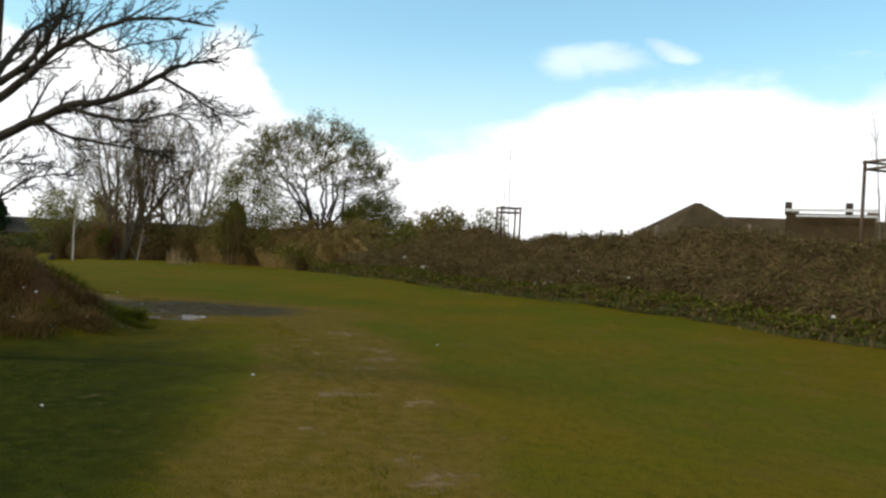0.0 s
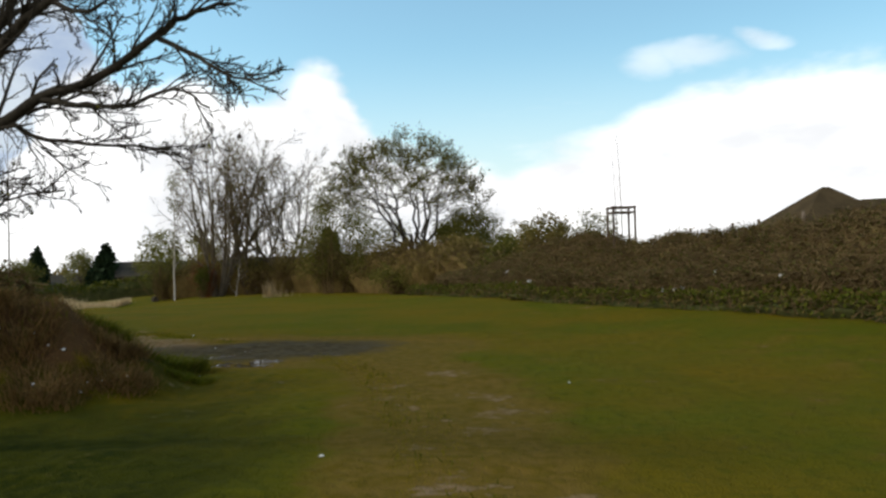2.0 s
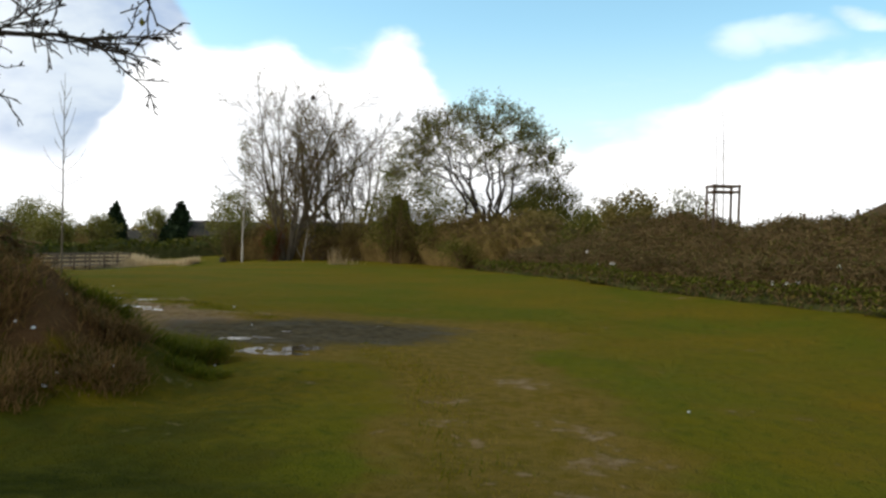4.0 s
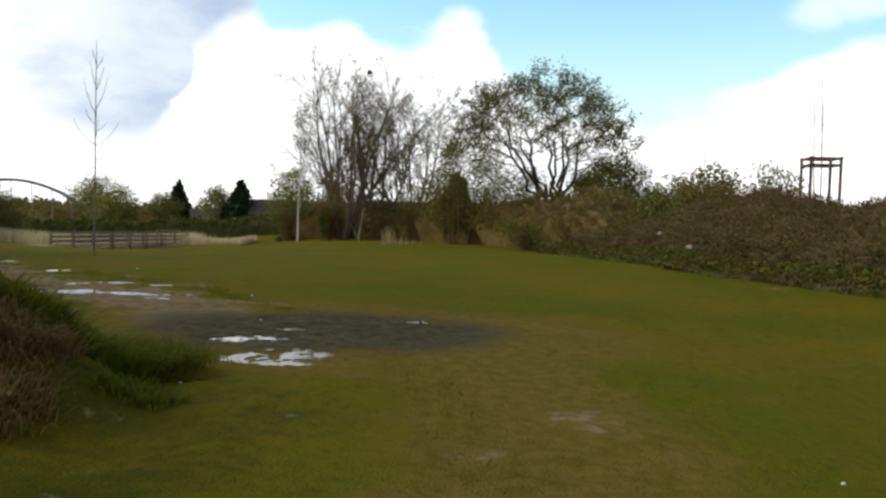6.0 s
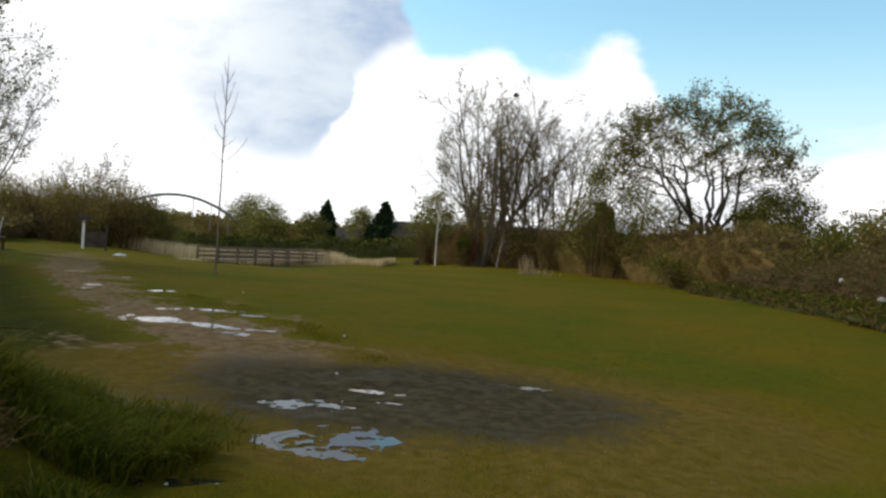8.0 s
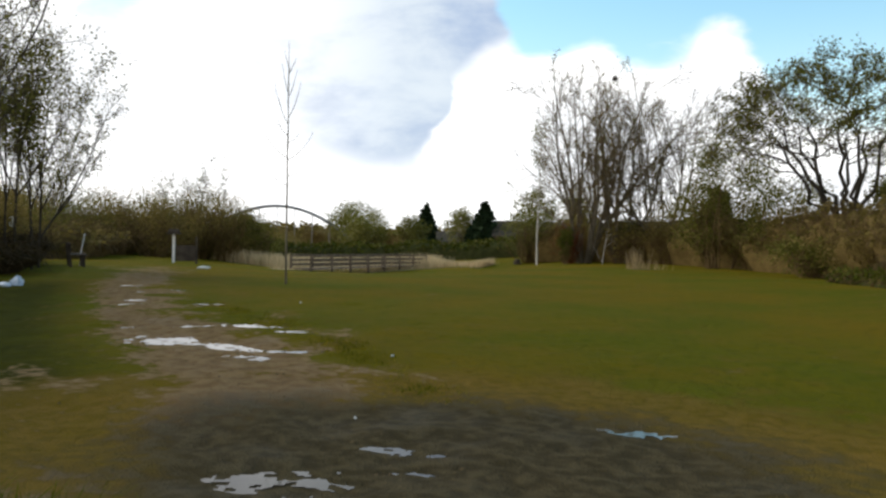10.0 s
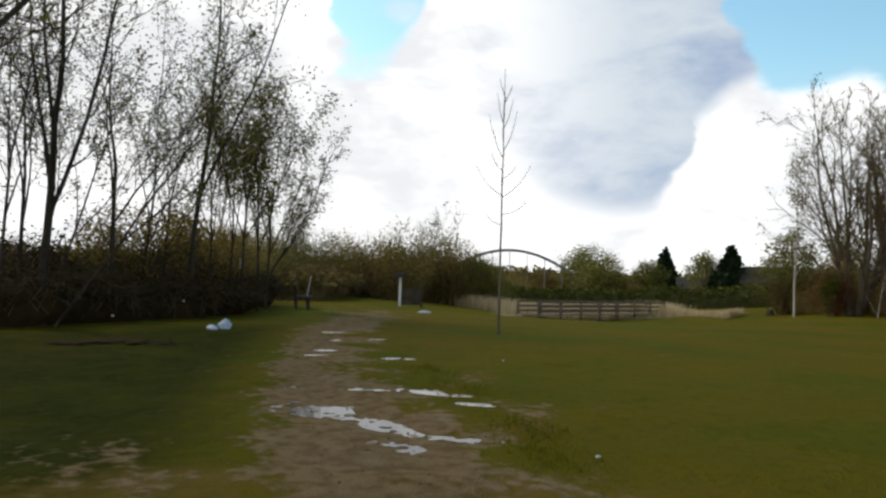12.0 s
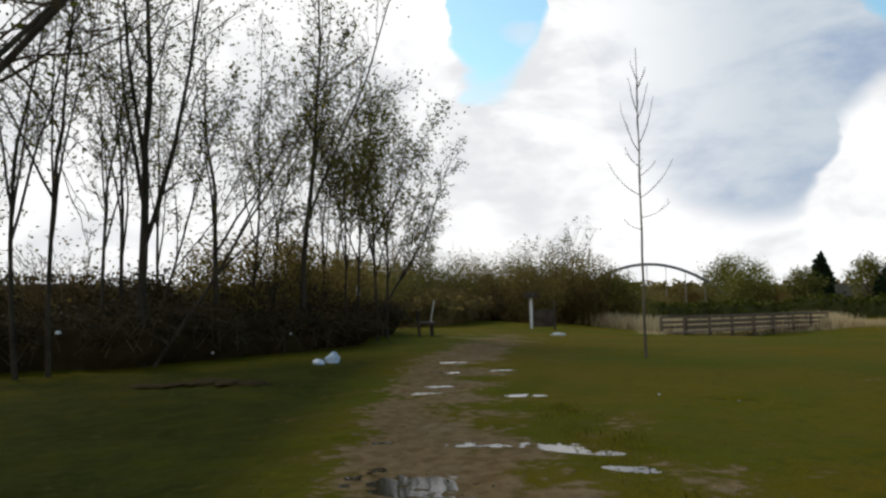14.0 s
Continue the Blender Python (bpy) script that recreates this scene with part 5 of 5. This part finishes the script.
def tuft(name, x, y, high, count, seed, mat, label, category, spread=0.15):
    w = Wood(seed)
    for _ in range(count):
        p = Vector((w.rng.gauss(0, spread), w.rng.gauss(0, spread), -0.03))
        tip = p + Vector((w.rng.gauss(0, 0.25), w.rng.gauss(0, 0.25), 1)) * high * w.rng.uniform(0.5, 1.1)
        w.tube([p, p.lerp(tip, 0.5), tip], [0.012, 0.01, 0.003], 3, w.leaf)
    ob = new(name, mesh_from(name, *w.leaf, mat))
    ob.matrix_basis = pose(x, y, stand(x, y))
    return tagged(ob, label, category, kind="stuff")


for i, (x, y) in enumerate([(4.0, 26.2), (5.4, 24.0), (6.4, 22.6), (7.6, 20.2), (8.6, 17.0), (2.2, 27.8), (9.4, 14.6)]):
    tuft("weed", x, y, 1.15, 7, 530 + i, M["twig_brown"], "dead weed stalks on top of the bank", "weed", 0.12)
tuft("dry_grass", -19.4, 47.7, 1.1, 60, 501, M["reed"], "pale tuft of dry grass on the meadow", "grass", 0.22)
tuft("dry_grass", -18.8, 47.9, 0.5, 50, 502, M["reed"], "pale tuft of dry grass on the meadow", "grass", 0.4)


def reeds(line, wide, high, count, seed, mat="reed", name="reeds", label="pale straw-coloured dry reeds by the boardwalk", droop=0.12, thick=0.035):
    rng = random.Random(seed)
    w = Wood(seed)
    runs = [math.dist(a, b) for a, b in zip(line, line[1:])]
    total, pts = sum(runs), []
    for _ in range(count):
        s, off = rng.uniform(0, total), rng.gauss(0, wide / 3)
        for (a, b), run in zip(zip(line, line[1:]), runs):
            if s <= run:
                k = s / run
                dx, dy = (b[0] - a[0]) / run, (b[1] - a[1]) / run
                pts.append((a[0] + dx * s - dy * off, a[1] + dy * s + dx * off))
                break
            s -= run
    pts = np.array(pts)
    for (x, y), z in zip(pts, land(pts[:, 0], pts[:, 1])):
        p = Vector((x, y, z - 0.05))
        tip = p + Vector((rng.gauss(0, droop), rng.gauss(0, droop), 1)) * high * rng.uniform(0.35, 1.25)
        side = Vector((rng.gauss(0, 1), rng.gauss(0, 1), 0)).normalized() * thick
        o = len(w.leaf[0])
        w.leaf[0].extend((p - side, p + side, p.lerp(tip, 0.7) + side * 0.8, tip))
        w.leaf[1].append((o, o + 1, o + 2, o + 3))
    tagged(new(name, mesh_from(name, *w.leaf, M[mat], False)), label, "grass", kind="stuff")


reeds([(-47.6, 46.5), (-47.5, 52.0), (-48.0, 62.0), (-46.0, 66.0)], 6.0, 0.95, 9000, 511)
reeds([(-44.0, 61.4), (-41.0, 62.0), (-38.2, 62.2)], 1.8, 0.75, 7000, 512)
reeds([(-40.2, 43.0), (-41.5, 50.0), (-43.5, 60.0)], 0.8, 0.25, 2500, 513)

# litter in the brambles
rng = random.Random(77)
for i in range(16):
    s = rng.uniform(0.12, 0.95) * (len(HEDGE) - 1)
    (ax, ay), (bx, by) = HEDGE[int(s)], HEDGE[int(s) + 1]
    k = s - int(s)
    off = rng.uniform(0.0, 0.5)
    x, y = ax + (bx - ax) * k + off * 0.9, ay + (by - ay) * k + off * 0.5
    ob = heap("litter", x, y, rng.uniform(0.08, 0.2), rng.uniform(0.06, 0.12), 0.09, 40 + i, M["chip"], "scrap of pale litter caught in brambles", "litter", group="litter in the brambles")
    ob.location.z += 0.35 + 1.1 * off
for i, (x, y) in enumerate([(-5.45, 12.35), (-5.2, 12.5), (-7.0, 15.9), (-2.3, 8.2), (-0.6, 11.9), (-8.6, 18.1), (-14.0, 21.6), (-3.4, 6.1)]):
    heap("litter", x, y, rng.uniform(0.02, 0.045), rng.uniform(0.015, 0.03), 0.015, 70 + i, M["chip"], "small pale scrap lying in the grass", "litter", group="scraps in the grass")


# ---- grass blades ----
def blades(name, count, seed, reach, low, high, mat, label, dense):
    g = np.random.default_rng(seed)
    x, y = g.uniform(-16, 4, count * 4), g.uniform(3.0, 23.0, count * 4)
    near, _ = to_line(x, y, WALKED)
    dp, _ = to_line(x, y, PATHWAY)
    u, v = ((x + 5.9) * 0.88 + (y - 15.6) * 0.47) / 2.7, (-(x + 5.9) * 0.47 + (y - 15.6) * 0.88) / 1.95
    bare = np.maximum(1 - ease(dp, 0.4, 1.6), 1 - ease(np.sqrt(u * u + v * v), 0.5, 1.25))
    dt, _ = to_line(x, y, TRAIL)
    bare = np.maximum(bare, 0.7 * (1 - ease(dt, 0.2, 1.1)))
    for px, py, reach in SOIL:
        bare = np.maximum(bare, 0.8 * np.exp(-(((x - px) ** 2 + (y - py) ** 2) / reach**2)))
    if mat == "blade":
        bare = np.maximum(bare, 0.8 * shaded_lushness(x, y))
    patchy = lumps(x, y, 0.8) + lumps(x, y, 0.25)
    ok = (near < reach * g.random(len(x)) ** 0.6) & (patchy > dense) & (g.random(len(x)) > bare * 1.15)
    x, y = x[ok][:count], y[ok][:count]
    z = land(x, y) - 0.01
    size, turn, n = g.uniform(low, high, len(x)), g.uniform(0, 6.283, len(x)), len(x)
    lean = g.normal(0, 0.45, (n, 2))
    wide = 0.004 + size * 0.05
    a = np.stack([x - np.cos(turn) * wide, y - np.sin(turn) * wide, z], -1)
    b = np.stack([x + np.cos(turn) * wide, y + np.sin(turn) * wide, z], -1)
    c = np.stack([x + lean[:, 0] * size, y + lean[:, 1] * size, z + size], -1)
    verts = np.stack([a, b, c], 1).reshape(-1, 3)
    me = bpy.data.meshes.new(name)
    me.from_pydata(verts.tolist(), [], np.arange(3 * n).reshape(-1, 3).tolist())
    me.materials.append(M[mat])
    tagged(new(name, me), label, "grass", kind="stuff")


M["blade"] = leafy("grass_blades", (0.145, 0.13, 0.006), (0.21, 0.16, 0.008), (0.26, 0.18, 0.03), 0.8, 0.4)
M["dry_blade"] = leafy("dead_grass", (0.13, 0.075, 0.025), (0.20, 0.12, 0.045), (0.07, 0.06, 0.012), 0.8, 0.3)
M["blade_dark"] = leafy("rank_grass_blades", (0.062, 0.074, 0.005), (0.115, 0.112, 0.008), (0.15, 0.12, 0.025), 0.8, 0.4)
WALKED = [(0.0, 3.0), (-1.5, 8.5), (-3.0, 12.5), (-5.5, 16.0), (-10.0, 18.5), (-14.0, 20.0)]
blades("grass", 200000, 601, 8.0, 0.012, 0.04, "blade", "short olive meadow grass", -0.6)
blades("rank_grass", 60000, 602, 8.0, 0.03, 0.08, "blade_dark", "dark green rank grass tufts", 0.2)
reeds([(-6.5, 11.6), (-6.2, 12.1), (-6.2, 12.6), (-6.7, 13.3)], 0.8, 0.2, 4500, 521, "blade_dark", "grass_tussock", "dark green grass tussock at the mound's foot", 0.9, 0.007)
reeds([(-10.5, 8.4), (-8.6, 8.7), (-7.0, 9.8), (-6.6, 11.0)], 1.0, 0.12, 1800, 522, "blade_dark", "grass_tussock", "dark green rank grass on the mound's side", 0.6, 0.007)
reeds([(-11.0, 9.4), (-8.6, 10.0), (-7.5, 10.8), (-7.0, 12.0)], 2.2, 0.13, 16000, 523, "dry_blade", "dry_grass", "dead brown grass over the mound", 0.7, 0.007)

def tussock(x, y, wide, high, count, seed, mat, label):
    """A clump of long grass whose blades arch outwards."""
    rng = random.Random(seed)
    verts, faces, foot = [], [], []
    for _ in range(count):
        t, r = rng.uniform(0, 6.283), wide * 0.5 * math.sqrt(rng.random()) * rng.uniform(0.6, 1.2)
        foot.append((math.cos(t) * r, math.sin(t) * r, t))
    rise = land(np.array([x + q[0] for q in foot]), np.array([y + q[1] for q in foot])) - stand(x, y) - 0.03
    for (px, py, t), z in zip(foot, rise.tolist()):
        size, out = high * rng.uniform(0.3, 1.15), rng.uniform(0.3, 1.5)
        lean = t + rng.gauss(0, 0.9)
        dx, dy = math.cos(lean) * out * size, math.sin(lean) * out * size
        sx, sy = -math.sin(lean) * 0.006, math.cos(lean) * 0.006
        o = len(verts)
        for k, h, thick in ((0, 0, 1.0), (0.35, 0.62, 0.9), (0.75, 0.9, 0.6)):
            verts += [(px + dx * k - sx * thick, py + dy * k - sy * thick, z + h * size), (px + dx * k + sx * thick, py + dy * k + sy * thick, z + h * size)]
        verts.append((px + dx * 1.2, py + dy * 1.2, z + size * 0.88))
        faces += [(o, o + 1, o + 3, o + 2), (o + 2, o + 3, o + 5, o + 4), (o + 4, o + 5, o + 6)]
    ob = new("grass_tussock", mesh_from("grass_tussock", verts, faces, M[mat], False))
    ob.matrix_basis = pose(x, y, stand(x, y))
    tagged(ob, label, "grass", kind="stuff")


DEAD = (4, 5, 6, 7, 8, 9, 11, 12, 13, 14, 15)
for i, (x, y, wide, high) in enumerate([(-6.1, 12.1, 1.0, 0.27), (-6.4, 11.75, 0.7, 0.24), (-5.85, 12.55, 0.7, 0.22), (-6.5, 12.7, 0.7, 0.22), (-7.2, 10.6, 0.8, 0.2), (-6.6, 10.4, 0.8, 0.16), (-7.8, 11.6, 0.9, 0.2), (-8.3, 10.0, 0.8, 0.18),
                                         (-7.4, 9.4, 0.8, 0.16), (-8.6, 11.2, 0.8, 0.18), (-7.3, 12.8, 0.8, 0.18), (-9.2, 9.2, 0.9, 0.18), (-5.9, 11.2, 0.7, 0.16), (-9.6, 10.6, 0.9, 0.2), (-5.5, 10.6, 0.8, 0.13), (-5.9, 9.9, 0.9, 0.14), (-5.2, 11.6, 0.6, 0.12)]):
    tussock(x, y, wide, high, int(1500 * wide), 540 + i, "dry_blade" if i in DEAD else "blade_dark", "dead brown grass tussock on the mound" if i in DEAD else "dark green grass tussock on the mound")
scatter = random.Random(83)
for i in range(18):
    x, y = scatter.gauss(-6.3, 0.5), scatter.gauss(10.6, 0.6)
    heap("litter", x, y, scatter.uniform(0.025, 0.06), scatter.uniform(0.02, 0.035), 0.02, 80 + i, M["chip"], "small pale scrap lying on the mound", "litter", group="scraps on the mound")

# ---- clods of earth on the path and in the puddles ----
def clods(count, seed):
    g = random.Random(seed)
    verts, faces, spots = [], [], []
    for _ in range(count):
        if g.random() < 0.6:
            px, py, a, b, turn = g.choice(POOLS)
            c, q = math.cos(radians(turn)), math.sin(radians(turn))
            u, v = g.uniform(-1.2, 1.2) * a, g.gauss(0, 0.6) * b
            spots.append((px + u * c - v * q, py + u * q + v * c))
        else:
            k = g.randrange(3)
            (ax, ay), (bx, by) = PATHWAY[k], PATHWAY[k + 1]
            t = g.random()
            spots.append((ax + (bx - ax) * t + g.gauss(0, 0.7), ay + (by - ay) * t + g.gauss(0, 0.7)))
    spots = np.array(spots)
    for (x, y), z in zip(spots, land(spots[:, 0], spots[:, 1])):
        r = g.uniform(0.006, 0.022)
        o = len(verts)
        for dx, dy, dz in ((1, 0, 0), (0.3, 0.9, 0), (-0.8, 0.5, 0), (-0.7, -0.6, 0), (0.4, -0.9, 0), (0, 0, 0.8), (0.3, 0.2, 0.7)):
            k = r * g.uniform(0.7, 1.3)
            verts.append((x + dx * k, y + dy * k, z - 0.008 + dz * k))
        for i in range(5):
            faces.append((o + i, o + (i + 1) % 5, o + (6 if i in (0, 4) else 5)))
        faces.append((o + 1, o + 5, o + 6))
        faces.append((o + 4, o + 6, o + 5))
    me = mesh_from("mud_clods", verts, faces, M["clod"], False)
    tagged(new("mud_clods", me), "dark clods of mud on the path and puddles", "mud", kind="stuff")


clods(1000, 611)

# ---- small things in the trees ----
tag = part("tree_tag", (lambda bm: (bar(bm, (0, -0.07, -0.16), (0, -0.07, 0.16), 0.12, 0.012, 0.003), bm)[1])(bmesh.new()), M["white"], None)
tag.matrix_basis = pose(-29.72, 23.3, 1.42, 0, 0, 70)
tagged(tag, "small white tag nailed to a tree trunk", "tag")
# crumpled lump put in for the bird in the treetop
nest = heap("nest", -27.8, 62.0, 0.34, 0.34, 0.3, 95, M["wood_dark"], "dark lump for a bird high in the bare tree", "nest")
nest.location.z = 11.9
for i, (x, y, z) in enumerate([(-22.35, 14.95, 0.72), (-23.0, 19.4, 0.5), (-21.9, 17.6, 0.25)]):
    scrap = heap("litter", x, y, 0.26 if i == 0 else 0.05, 0.08 if i == 0 else 0.04, 0.05 if i == 0 else 0.03, 97 + i, M["chip"], "scrap of white litter caught in the undergrowth", "litter")
    scrap.location.z = z
